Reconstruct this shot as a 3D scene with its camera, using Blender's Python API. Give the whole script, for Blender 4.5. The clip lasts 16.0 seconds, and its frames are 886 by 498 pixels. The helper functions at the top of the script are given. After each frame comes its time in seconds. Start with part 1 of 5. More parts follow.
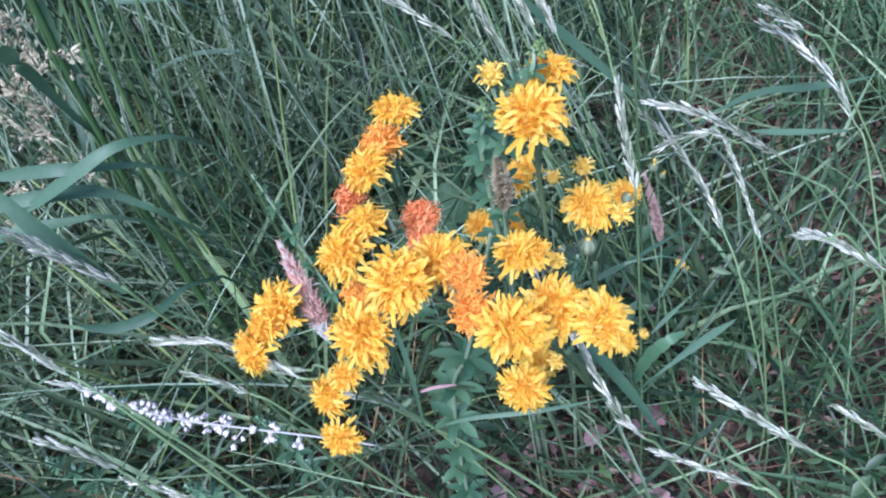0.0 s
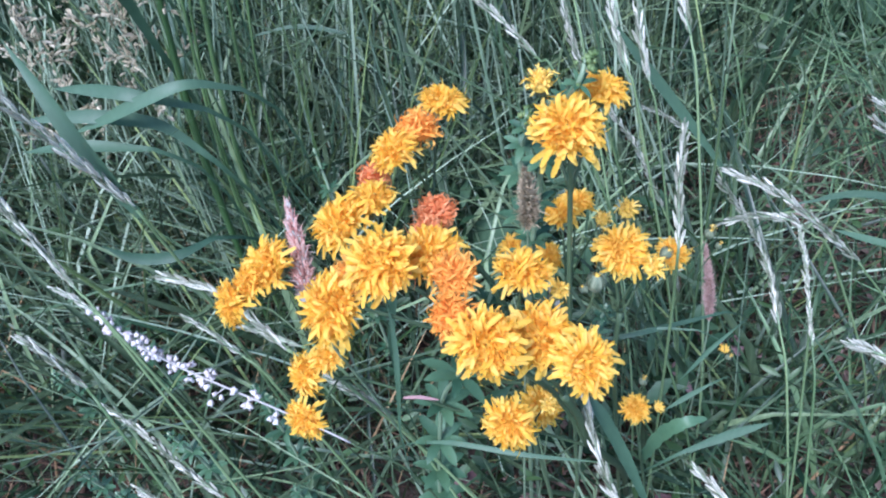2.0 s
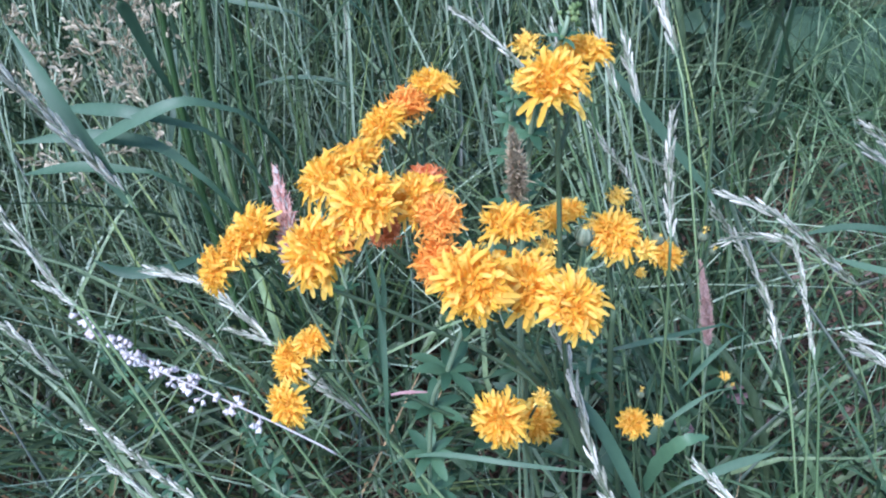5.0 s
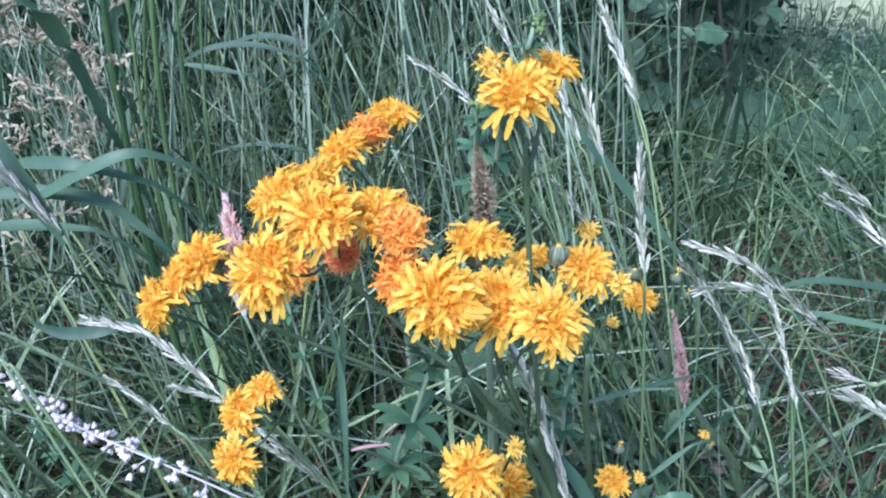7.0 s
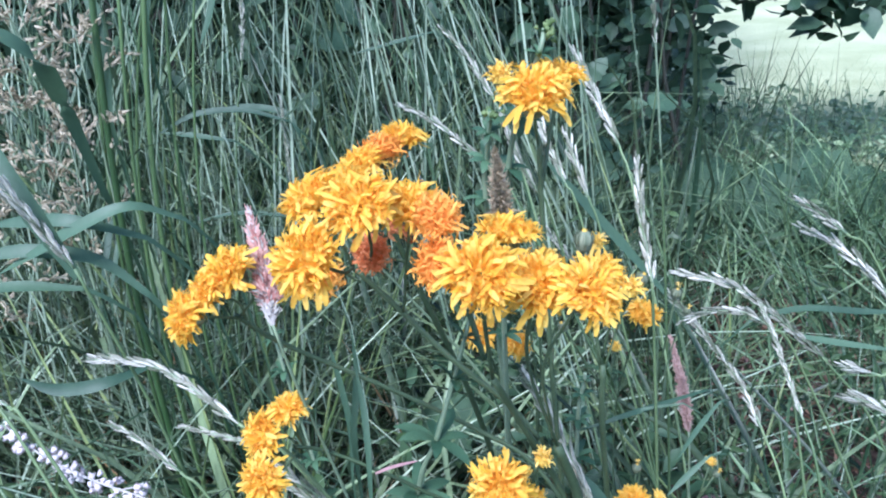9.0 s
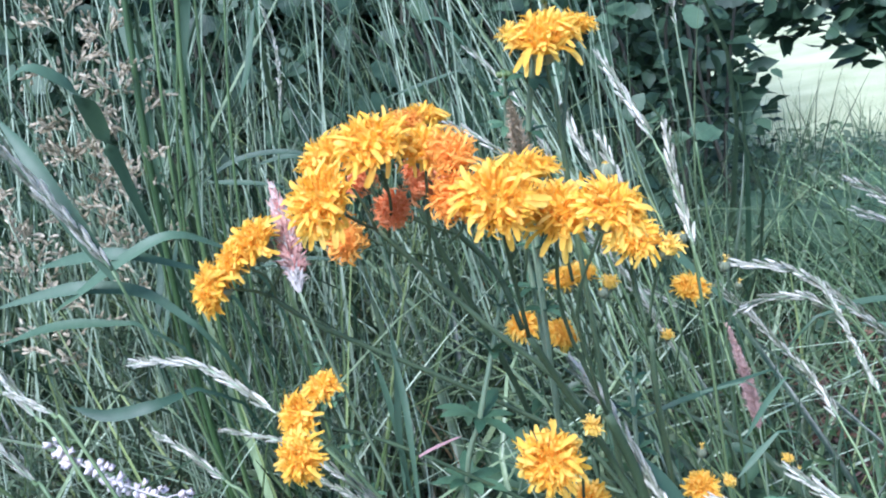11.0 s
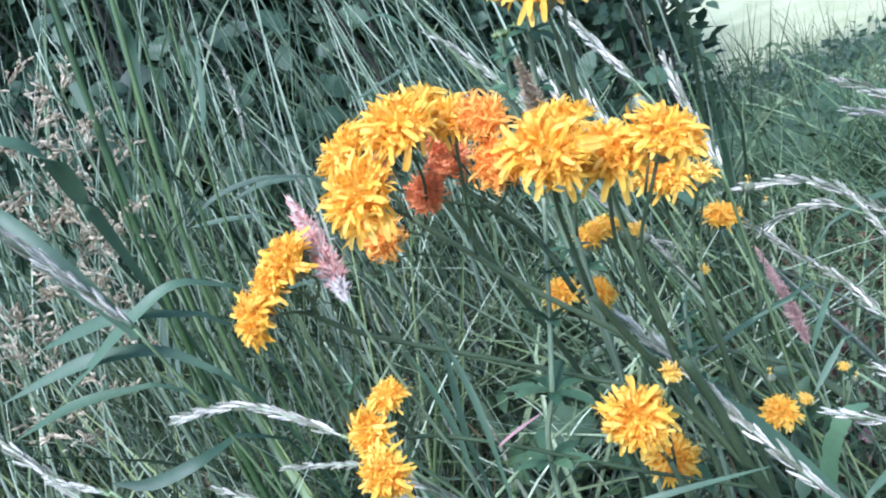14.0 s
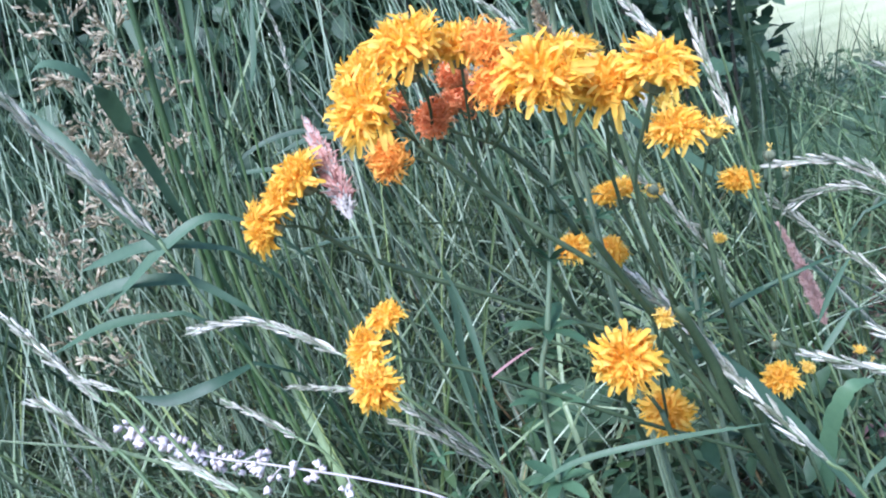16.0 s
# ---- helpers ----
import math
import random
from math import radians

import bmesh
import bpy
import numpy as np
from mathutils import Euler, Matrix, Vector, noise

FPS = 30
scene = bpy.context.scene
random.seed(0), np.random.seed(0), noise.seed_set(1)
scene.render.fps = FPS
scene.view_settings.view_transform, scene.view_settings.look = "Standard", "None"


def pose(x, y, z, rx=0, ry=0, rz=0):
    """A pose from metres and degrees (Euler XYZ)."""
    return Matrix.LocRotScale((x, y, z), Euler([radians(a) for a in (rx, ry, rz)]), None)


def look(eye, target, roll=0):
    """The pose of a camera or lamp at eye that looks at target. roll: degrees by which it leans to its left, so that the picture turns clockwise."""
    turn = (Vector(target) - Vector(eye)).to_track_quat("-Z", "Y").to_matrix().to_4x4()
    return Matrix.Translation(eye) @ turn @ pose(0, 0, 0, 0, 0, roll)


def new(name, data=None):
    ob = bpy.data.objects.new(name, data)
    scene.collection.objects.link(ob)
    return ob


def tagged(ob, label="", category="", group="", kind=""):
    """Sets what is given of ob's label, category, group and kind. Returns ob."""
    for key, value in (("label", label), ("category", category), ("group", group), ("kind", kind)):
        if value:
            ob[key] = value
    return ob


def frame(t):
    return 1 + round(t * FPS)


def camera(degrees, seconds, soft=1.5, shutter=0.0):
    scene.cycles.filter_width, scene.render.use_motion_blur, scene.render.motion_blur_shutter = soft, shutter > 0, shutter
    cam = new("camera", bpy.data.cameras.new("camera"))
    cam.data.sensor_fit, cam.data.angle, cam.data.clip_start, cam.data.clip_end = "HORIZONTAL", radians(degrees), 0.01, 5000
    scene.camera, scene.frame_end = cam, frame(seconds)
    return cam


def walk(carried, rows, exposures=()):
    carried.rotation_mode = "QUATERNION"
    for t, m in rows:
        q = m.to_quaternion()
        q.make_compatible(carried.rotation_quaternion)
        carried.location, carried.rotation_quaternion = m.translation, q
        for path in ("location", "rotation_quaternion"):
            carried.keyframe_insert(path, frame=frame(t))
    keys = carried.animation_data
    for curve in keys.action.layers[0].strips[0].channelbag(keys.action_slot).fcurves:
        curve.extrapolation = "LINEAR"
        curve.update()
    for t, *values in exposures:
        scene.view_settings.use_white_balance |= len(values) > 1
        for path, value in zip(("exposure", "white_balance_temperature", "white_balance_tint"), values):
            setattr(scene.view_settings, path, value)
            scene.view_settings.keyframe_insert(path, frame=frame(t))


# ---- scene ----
cam = camera(59.52, 16.0, soft=2.1)
PATH = [
    (0, (-0.0239, -0.1871, 0.8984), (-0.0179, 0.0727, 0.5943), -16.04),
    (0.5, (-0.0256, -0.1869, 0.8932), (-0.0215, 0.0732, 0.5893), -10.82),
    (1, (-0.0075, -0.1893, 0.8800), (-0.0168, 0.0809, 0.5852), -9.82),
    (1.5, (0.0020, -0.1903, 0.8693), (-0.0302, 0.0868, 0.5826), -9.16),
    (2, (0.0111, -0.1901, 0.8662), (-0.0237, 0.0878, 0.5806), -7.73),
    (2.5, (0.0132, -0.1897, 0.8567), (-0.0259, 0.0916, 0.5750), -6.76),
    (3, (0.0182, -0.1957, 0.8445), (-0.0232, 0.0915, 0.5692), -6.71),
    (3.5, (0.0173, -0.2071, 0.8380), (-0.0224, 0.0840, 0.5665), -6.28),
    (4, (0.0141, -0.2211, 0.8332), (-0.0256, 0.0785, 0.5711), -5.82),
    (4.2, (0.0154, -0.2272, 0.8293), (-0.0230, 0.0752, 0.5703), -6.03),
    (6.3, (0.0111, -0.2327, 0.7857), (-0.0153, 0.0987, 0.5632), -6.45),
    (6.5, (0.0116, -0.2287, 0.7814), (-0.0117, 0.1043, 0.5610), -6.24),
    (7, (0.0095, -0.2286, 0.7738), (-0.0006, 0.1146, 0.5686), -5.10),
    (7.5, (0.0009, -0.2280, 0.7576), (0.0013, 0.1213, 0.5628), -4.55),
    (8, (-0.0124, -0.2364, 0.7516), (-0.0004, 0.1216, 0.5735), -4.63),
    (8.2, (-0.0230, -0.2389, 0.7530), (-0.0072, 0.1185, 0.5742), -4.37),
    (10.3, (-0.0261, -0.2716, 0.7003), (-0.0173, 0.1092, 0.5783), -10.26),
    (10.5, (-0.0258, -0.2664, 0.6947), (-0.0217, 0.1148, 0.5737), -10.70),
    (11, (-0.0185, -0.2686, 0.6848), (-0.0243, 0.1139, 0.5680), -11.84),
    (11.5, (-0.0239, -0.2656, 0.6759), (-0.0335, 0.1175, 0.5615), -12.43),
    (12, (-0.0350, -0.2611, 0.6838), (-0.0397, 0.1235, 0.5739), -13.95),
    (12.5, (-0.0436, -0.2574, 0.6825), (-0.0497, 0.1273, 0.5732), -17.77),
    (13, (-0.0487, -0.2494, 0.6837), (-0.0489, 0.1348, 0.5725), -21.01),
    (13.5, (-0.0449, -0.2465, 0.6858), (-0.0384, 0.1360, 0.5689), -23.47),
    (14, (-0.0517, -0.2509, 0.6800), (-0.0411, 0.1304, 0.5596), -23.76),
    (14.5, (-0.0587, -0.2555, 0.6791), (-0.0431, 0.1267, 0.5621), -23.50),
    (15, (-0.0597, -0.2620, 0.6728), (-0.0506, 0.1197, 0.5534), -23.51),
    (15.5, (-0.0534, -0.2696, 0.6662), (-0.0543, 0.1127, 0.5485), -22.03),
    (16, (-0.0422, -0.2730, 0.6510), (-0.0580, 0.1101, 0.5370), -20.55),
]
walk(cam, [(t, look(eye, target, roll)) for t, eye, target, roll in PATH], exposures=[(0, 1.14, 5190, 15), (8, 1.22, 5190, 15), (10.5, 1.34, 5290, 16), (16, 1.37, 5350, 17)])

# ---- world and light: soft, even daylight in open shade ----
world = bpy.data.worlds.new("world")
scene.world = world
world.use_nodes = True
wn = world.node_tree
sky = wn.nodes.new("ShaderNodeTexSky")
sky.sky_type, sky.sun_disc = "NISHITA", False
sky.sun_elevation, sky.sun_rotation = radians(57), radians(208)
wn.links.new(sky.outputs[0], wn.nodes["Background"].inputs[0])
wn.nodes["Background"].inputs[1].default_value = 0.125
sun = new("sun", bpy.data.lights.new("sun", "SUN"))
sun.data.energy, sun.data.angle, sun.data.color = 2.85, radians(20), (1.0, 0.97, 0.94)
sun.matrix_world = look((-1.0, -1.9, 3.3), (0, 0, 0))


# ---- materials ----
def leafy(name, dark, light, rough=0.5, through_light=0.25, grain=400.0, by="island", bump=0.15, streak=False, low=0.3, skew=None):
    """A plant surface: a base colour that varies from piece to piece and along the grain, with light let through."""
    m = bpy.data.materials.new(name)
    m.use_nodes = True
    nt = m.node_tree
    bsdf, out = nt.nodes["Principled BSDF"], nt.nodes["Material Output"]
    bsdf.inputs["Roughness"].default_value = rough
    pick = nt.nodes.new("ShaderNodeNewGeometry" if by == "island" else "ShaderNodeObjectInfo")
    pick_out = pick.outputs["Random Per Island" if by == "island" else "Random"]
    coord = nt.nodes.new("ShaderNodeTexCoord")
    fine = nt.nodes.new("ShaderNodeTexNoise")
    fine.inputs["Scale"].default_value, fine.inputs["Detail"].default_value = grain, 3
    wide = nt.nodes.new("ShaderNodeTexNoise")
    wide.inputs["Scale"].default_value = grain / 12
    space = coord.outputs["Object"]
    if streak:
        squeeze = nt.nodes.new("ShaderNodeMapping")
        squeeze.inputs["Scale"].default_value = (1, 1, 0.08)
        nt.links.new(space, squeeze.inputs[0])
        space = squeeze.outputs[0]
    nt.links.new(space, fine.inputs["Vector"])
    nt.links.new(coord.outputs["Object"], wide.inputs["Vector"])

    def add(a, b, k):
        n = nt.nodes.new("ShaderNodeMath")
        n.operation = "MULTIPLY_ADD"
        nt.links.new(b, n.inputs[0])
        n.inputs[1].default_value = k
        if a is None:
            n.inputs[2].default_value = 0
        else:
            nt.links.new(a, n.inputs[2])
        return n.outputs[0]

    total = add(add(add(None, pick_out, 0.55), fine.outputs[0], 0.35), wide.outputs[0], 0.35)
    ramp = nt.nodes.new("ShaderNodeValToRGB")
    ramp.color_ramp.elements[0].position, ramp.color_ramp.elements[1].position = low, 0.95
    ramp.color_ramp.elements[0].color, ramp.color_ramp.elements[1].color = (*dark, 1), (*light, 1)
    # skew below a half keeps most pieces near the dark end
    if skew is not None:
        stop = ramp.color_ramp.elements.new(0.70)
        stop.color = (*(a + (b - a) * skew for a, b in zip(dark, light)), 1)
    nt.links.new(total, ramp.inputs[0])
    nt.links.new(ramp.outputs[0], bsdf.inputs["Base Color"])
    b = nt.nodes.new("ShaderNodeBump")
    b.inputs["Strength"].default_value, b.inputs["Distance"].default_value = bump, 0.0008
    nt.links.new(fine.outputs[0], b.inputs["Height"])
    nt.links.new(b.outputs[0], bsdf.inputs["Normal"])
    if through_light > 0:
        tr, mix = nt.nodes.new("ShaderNodeBsdfTranslucent"), nt.nodes.new("ShaderNodeMixShader")
        nt.links.new(ramp.outputs[0], tr.inputs[0])
        mix.inputs[0].default_value = through_light
        nt.links.new(bsdf.outputs[0], mix.inputs[1])
        nt.links.new(tr.outputs[0], mix.inputs[2])
        nt.links.new(mix.outputs[0], out.inputs[0])
    return m


YELLOW = leafy("yellow_petal", (0.92, 0.550, 0.045), (0.96, 0.695, 0.160), 0.65, 0.52, 300, "object")
FLORET = leafy("floret", (0.91, 0.535, 0.035), (0.96, 0.680, 0.130), 0.65, 0.52, 500)
PALE_FLORET = leafy("pale_floret", (0.78, 0.50, 0.05), (0.95, 0.68, 0.15), 0.55, 0.3, 400)
PALE = leafy("pale_petal", (0.88, 0.54, 0.07), (0.95, 0.70, 0.20), 0.55, 0.3, 300, "object")
WILTED = leafy("wilted_petal", (0.88, 0.35, 0.045), (0.98, 0.62, 0.15), 0.75, 0.4, 300, "object")
WILTED_RED = leafy("wilted_red_petal", (0.72, 0.215, 0.058), (0.96, 0.50, 0.24), 0.8, 0.4, 300, "object")
BRACT = leafy("bract", (0.06, 0.09, 0.045), (0.32, 0.35, 0.23), 0.7, 0.05, 500)
STALK = leafy("stalk", (0.040, 0.070, 0.030), (0.11, 0.155, 0.075), 0.6, 0.0, 500, "object")
EAR_STEM = leafy("ear_stem", (0.075, 0.125, 0.050), (0.20, 0.27, 0.125), 0.5, 0.0, 300, "object")
STRAW_STEM = leafy("grass_stem", (0.14, 0.20, 0.11), (0.30, 0.36, 0.24), 0.5, 0.0, 300, "object")
# near-black low end: shade deep in the tangle is partly put into blade colour
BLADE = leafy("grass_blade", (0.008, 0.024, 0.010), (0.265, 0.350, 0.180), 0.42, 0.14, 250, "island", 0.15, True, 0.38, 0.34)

BLADE_PALE = leafy("pale_grass_blade", (0.075, 0.135, 0.066), (0.54, 0.63, 0.46), 0.40, 0.15, 250, "island", 0.15, True, 0.35, 0.45)
# same skew towards dark here, adding to the painted depth between blades
BLADE_MID = leafy("soft_grass_blade", (0.018, 0.046, 0.022), (0.24, 0.32, 0.165), 0.5, 0.2, 120, "island", 0.15, True, 0.38, 0.32)
FRESH = leafy("fresh_grass_blade", (0.028, 0.066, 0.030), (0.22, 0.325, 0.155), 0.45, 0.2, 200, "island", 0.15, True, 0.38, 0.35)
WEED = leafy("weed_leaf", (0.020, 0.056, 0.026), (0.085, 0.150, 0.072), 0.5, 0.2, 120)
BROAD = leafy("broad_blade", (0.030, 0.072, 0.038), (0.085, 0.150, 0.085), 0.55, 0.22, 250, "object", 0.2, True)
STEM_GREEN = leafy("green_stem", (0.040, 0.085, 0.022), (0.36, 0.43, 0.17), 0.42, 0.12, 250, "island", 0.15, True, 0.35, 0.40)
CULM = leafy("green_culm", (0.030, 0.070, 0.020), (0.120, 0.190, 0.070), 0.5, 0.0, 250, "object", 0.15, True)
STRAW = leafy("straw", (0.20, 0.11, 0.05), (0.54, 0.37, 0.19), 0.7, 0.15, 250, "island", 0.15, True)
DRY = leafy("dry_blade", (0.10, 0.052, 0.034), (0.36, 0.22, 0.15), 0.8, 0.15, 250)
EAR = leafy("grass_ear", (0.12, 0.145, 0.080), (0.86, 0.81, 0.70), 0.6, 0.28, 900, "object", 0.15, False, 0.32, 0.55)
SEED = leafy("brown_spikelet", (0.22, 0.18, 0.10), (0.64, 0.55, 0.40), 0.75, 0.1, 800, "object")
PINK = leafy("pink_bristle", (0.33, 0.12, 0.10), (0.66, 0.43, 0.37), 0.8, 0.1, 900)
GREY = leafy("grey_bristle", (0.17, 0.15, 0.08), (0.62, 0.49, 0.34), 0.8, 0.1, 900)
ROSE = leafy("brown_pink_bristle", (0.40, 0.24, 0.20), (0.68, 0.47, 0.41), 0.8, 0.1, 900)
TIP = leafy("white_bristle", (0.34, 0.30, 0.27), (0.58, 0.54, 0.49), 0.7, 0.1, 900)
WHITE = leafy("whitish_bud", (0.55, 0.46, 0.46), (0.82, 0.77, 0.76), 0.7, 0.15, 900, "object")
PALE_STALK = leafy("pale_stalk", (0.30, 0.27, 0.26), (0.56, 0.52, 0.50), 0.7, 0.0, 500, "object")
HERB = leafy("herb_leaf", (0.034, 0.088, 0.046), (0.105, 0.195, 0.100), 0.5, 0.25, 300, "object")
UNDER = leafy("undergrowth_leaf", (0.012, 0.034, 0.012), (0.075, 0.130, 0.045), 0.5, 0.15, 200)
BUSH = leafy("bush_leaf", (0.020, 0.050, 0.028), (0.090, 0.160, 0.088), 0.55, 0.25, 120)
BUSH_ONE = leafy("bush_leaf_single", (0.016, 0.044, 0.024), (0.072, 0.135, 0.070), 0.55, 0.22, 120, "object")
# herb leaf raised in colour to carry the sunshine at the field's edge
SUNLIT_HERB = leafy("sunlit_herb_leaf", (0.20, 0.30, 0.15), (0.46, 0.56, 0.34), 0.5, 0.3, 200)
BUD_GREEN = leafy("green_bud", (0.08, 0.14, 0.04), (0.26, 0.34, 0.13), 0.6, 0.2, 500, "object")
TWIG = leafy("twig", (0.025, 0.026, 0.018), (0.070, 0.070, 0.048), 0.8, 0.0, 300, "object")
LITTER = leafy("leaf_scraps", (0.09, 0.055, 0.045), (0.40, 0.27, 0.23), 0.85, 0.1, 200)
PINK_LEAF = leafy("pinkish_dead_leaf", (0.17, 0.085, 0.095), (0.44, 0.27, 0.27), 0.8, 0.15, 200, "object")


def ground_material():
    """Dark soil and litter under the tall grass; mown grass beyond it, its sunlit brightness put into a pale colour."""
    m = bpy.data.materials.new("ground")
    m.use_nodes = True
    nt = m.node_tree
    bsdf = nt.nodes["Principled BSDF"]
    bsdf.inputs["Roughness"].default_value = 0.95
    coord = nt.nodes.new("ShaderNodeTexCoord")

    def speckle(scale, a, b):
        n, r = nt.nodes.new("ShaderNodeTexNoise"), nt.nodes.new("ShaderNodeValToRGB")
        n.inputs["Scale"].default_value, n.inputs["Detail"].default_value = scale, 8
        r.color_ramp.elements[0].position, r.color_ramp.elements[1].position = 0.35, 0.7
        r.color_ramp.elements[0].color, r.color_ramp.elements[1].color = (*a, 1), (*b, 1)
        nt.links.new(coord.outputs["Object"], n.inputs["Vector"])
        nt.links.new(n.outputs[0], r.inputs[0])
        return r.outputs[0], n.outputs[0]

    soil, rough_height = speckle(60, (0.016, 0.011, 0.009), (0.115, 0.078, 0.062))
    # the field's full sun is painted in: base colour paler than the grass
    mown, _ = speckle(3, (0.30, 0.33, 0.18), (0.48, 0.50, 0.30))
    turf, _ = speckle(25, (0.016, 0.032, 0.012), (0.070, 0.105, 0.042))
    away, ring, worn = nt.nodes.new("ShaderNodeVectorMath"), nt.nodes.new("ShaderNodeMapRange"), nt.nodes.new("ShaderNodeMix")
    away.operation, worn.data_type = "LENGTH", "RGBA"
    ring.inputs[1].default_value, ring.inputs[2].default_value = 0.9, 1.6
    nt.links.new(coord.outputs["Object"], away.inputs[0])
    nt.links.new(away.outputs["Value"], ring.inputs[0])
    nt.links.new(ring.outputs[0], worn.inputs["Factor"])
    nt.links.new(soil, worn.inputs["A"])
    nt.links.new(turf, worn.inputs["B"])
    split, edge = nt.nodes.new("ShaderNodeSeparateXYZ"), nt.nodes.new("ShaderNodeMapRange")
    nt.links.new(coord.outputs["Object"], split.inputs[0])
    half_x, add_up = nt.nodes.new("ShaderNodeMath"), nt.nodes.new("ShaderNodeMath")
    half_x.operation, half_x.inputs[1].default_value = "MULTIPLY", 0.5
    add_up.operation, add_up.inputs[1].default_value = "MULTIPLY_ADD", 0.6
    nt.links.new(split.outputs["X"], half_x.inputs[0])
    nt.links.new(split.outputs["Y"], add_up.inputs[0])
    nt.links.new(half_x.outputs[0], add_up.inputs[2])
    ragged, wobble = nt.nodes.new("ShaderNodeTexNoise"), nt.nodes.new("ShaderNodeMath")
    ragged.inputs["Scale"].default_value, ragged.inputs["Detail"].default_value = 2.5, 6
    wobble.operation, wobble.inputs[1].default_value = "MULTIPLY_ADD", 0.4
    nt.links.new(coord.outputs["Object"], ragged.inputs["Vector"])
    nt.links.new(ragged.outputs[0], wobble.inputs[0])
    nt.links.new(add_up.outputs[0], wobble.inputs[2])
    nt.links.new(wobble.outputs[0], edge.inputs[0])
    # ragged border where the painted sunlit tone of the field begins
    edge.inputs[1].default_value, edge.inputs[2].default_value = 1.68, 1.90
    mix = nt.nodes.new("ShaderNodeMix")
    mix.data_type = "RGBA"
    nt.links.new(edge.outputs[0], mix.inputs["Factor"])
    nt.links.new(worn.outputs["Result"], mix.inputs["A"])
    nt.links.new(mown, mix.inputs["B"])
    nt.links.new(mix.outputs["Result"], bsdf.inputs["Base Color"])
    b = nt.nodes.new("ShaderNodeBump")
    b.inputs["Strength"].default_value, b.inputs["Distance"].default_value = 0.8, 0.01
    nt.links.new(rough_height, b.inputs["Height"])
    nt.links.new(b.outputs[0], bsdf.inputs["Normal"])
    return m


# ---- mesh helpers ----
rng = np.random.default_rng(7)


def mesh(name, verts, faces, material, smooth=True):
    me = bpy.data.meshes.new(name)
    me.from_pydata([tuple(v) for v in verts], [], faces)
    me.materials.append(material)
    if smooth:
        me.polygons.foreach_set("use_smooth", [True] * len(me.polygons))
    me.update()
    return me


def part(name, me, parent=None, m=None, label=""):
    ob = new(name, me)
    if parent is not None:
        ob.parent = parent
    if m is not None:
        ob.matrix_basis = m
    if label:
        tagged(ob, label)
    return ob


def thing(name, label, category, group="", at=(0, 0, 0)):
    ob = new(name)
    ob.empty_display_size = 0.02
    ob.location = at
    return tagged(ob, label, category, group)


def spline(points, n):
    """n + 1 points on a smooth line through the given points."""
    p = np.array([2 * np.array(points[0]) - points[1], *points, 2 * np.array(points[-1]) - points[-2]], float)
    k = len(points) - 1
    out = []
    for u in np.linspace(0, k, n + 1):
        i = min(int(u), k - 1)
        t, a, b, c, d = u - i, p[i], p[i + 1], p[i + 2], p[i + 3]
        out.append(0.5 * (2 * b + (c - a) * t + (2 * a - 5 * b + 4 * c - d) * t**2 + (3 * b - a - 3 * c + d) * t**3))
    return np.array(out)


def frames_along(line):
    tang = np.gradient(line, axis=0)
    tang /= np.linalg.norm(tang, axis=1, keepdims=True) + 1e-9
    ref = np.array([0.13, -1.0, 0.21])
    side = np.cross(tang, ref)
    side /= np.linalg.norm(side, axis=1, keepdims=True) + 1e-9
    return tang, side, np.cross(side, tang)


def tube(line, r0, r1, sides=6):
    tang, side, up = frames_along(line)
    n = len(line)
    radius = np.linspace(r0, r1, n)
    ring = [(math.cos(a), math.sin(a)) for a in np.arange(sides) * 2 * math.pi / sides]
    verts = [line[i] + radius[i] * (c * side[i] + s * up[i]) for i in range(n) for c, s in ring]
    faces = [(i * sides + j, i * sides + (j + 1) % sides, (i + 1) * sides + (j + 1) % sides, (i + 1) * sides + j)
             for i in range(n - 1) for j in range(sides)]
    faces += [tuple(range(sides))[::-1], tuple(range((n - 1) * sides, n * sides))]
    return verts, faces


def join(pieces):
    verts, faces = [], []
    for v, f in pieces:
        k = len(verts)
        verts += list(v)
        faces += [tuple(i + k for i in face) for face in f]
    return verts, faces


def strap(line, width, fold=0.25, twist=0.0, taper=0.35, facing=None, full=0.30):
    """A blade three points wide along a line, widest near its foot or middle, folded along its midrib."""
    n = len(line)
    tang, side, up = frames_along(line)
    if facing is not None:
        side = np.cross(tang, np.array(facing, float))
        side /= np.linalg.norm(side, axis=1, keepdims=True) + 1e-9
        up = np.cross(side, tang)
    verts, faces = [], []
    for i in range(n):
        u = i / (n - 1)
        w = width * 0.5 * (taper + (1 - taper) * min(1, u / full) ** (1.5 if full > 0.4 else 1)) * max(0.03, 1 - max(0, (u - full - 0.15) / (0.85 - full)) ** 1.7)
        a = twist * u
        s = math.cos(a) * side[i] + math.sin(a) * up[i]
        k = math.cos(a) * up[i] - math.sin(a) * side[i]
        verts += [line[i] - w * s + fold * w * k, line[i], line[i] + w * s + fold * w * k]
    for i in range(n - 1):
        for j in range(2):
            faces.append((3 * i + j, 3 * i + j + 1, 3 * i + j + 4, 3 * i + j + 3))
    return verts, faces


def basis(normal, spin=0.0, size=1.0, at=(0, 0, 0)):
    z = Vector(normal).normalized()
    m = z.to_track_quat("Z", "Y").to_matrix().to_4x4()
    return Matrix.Translation(at) @ m @ Matrix.Rotation(spin, 4, "Z") @ Matrix.Scale(size, 4)


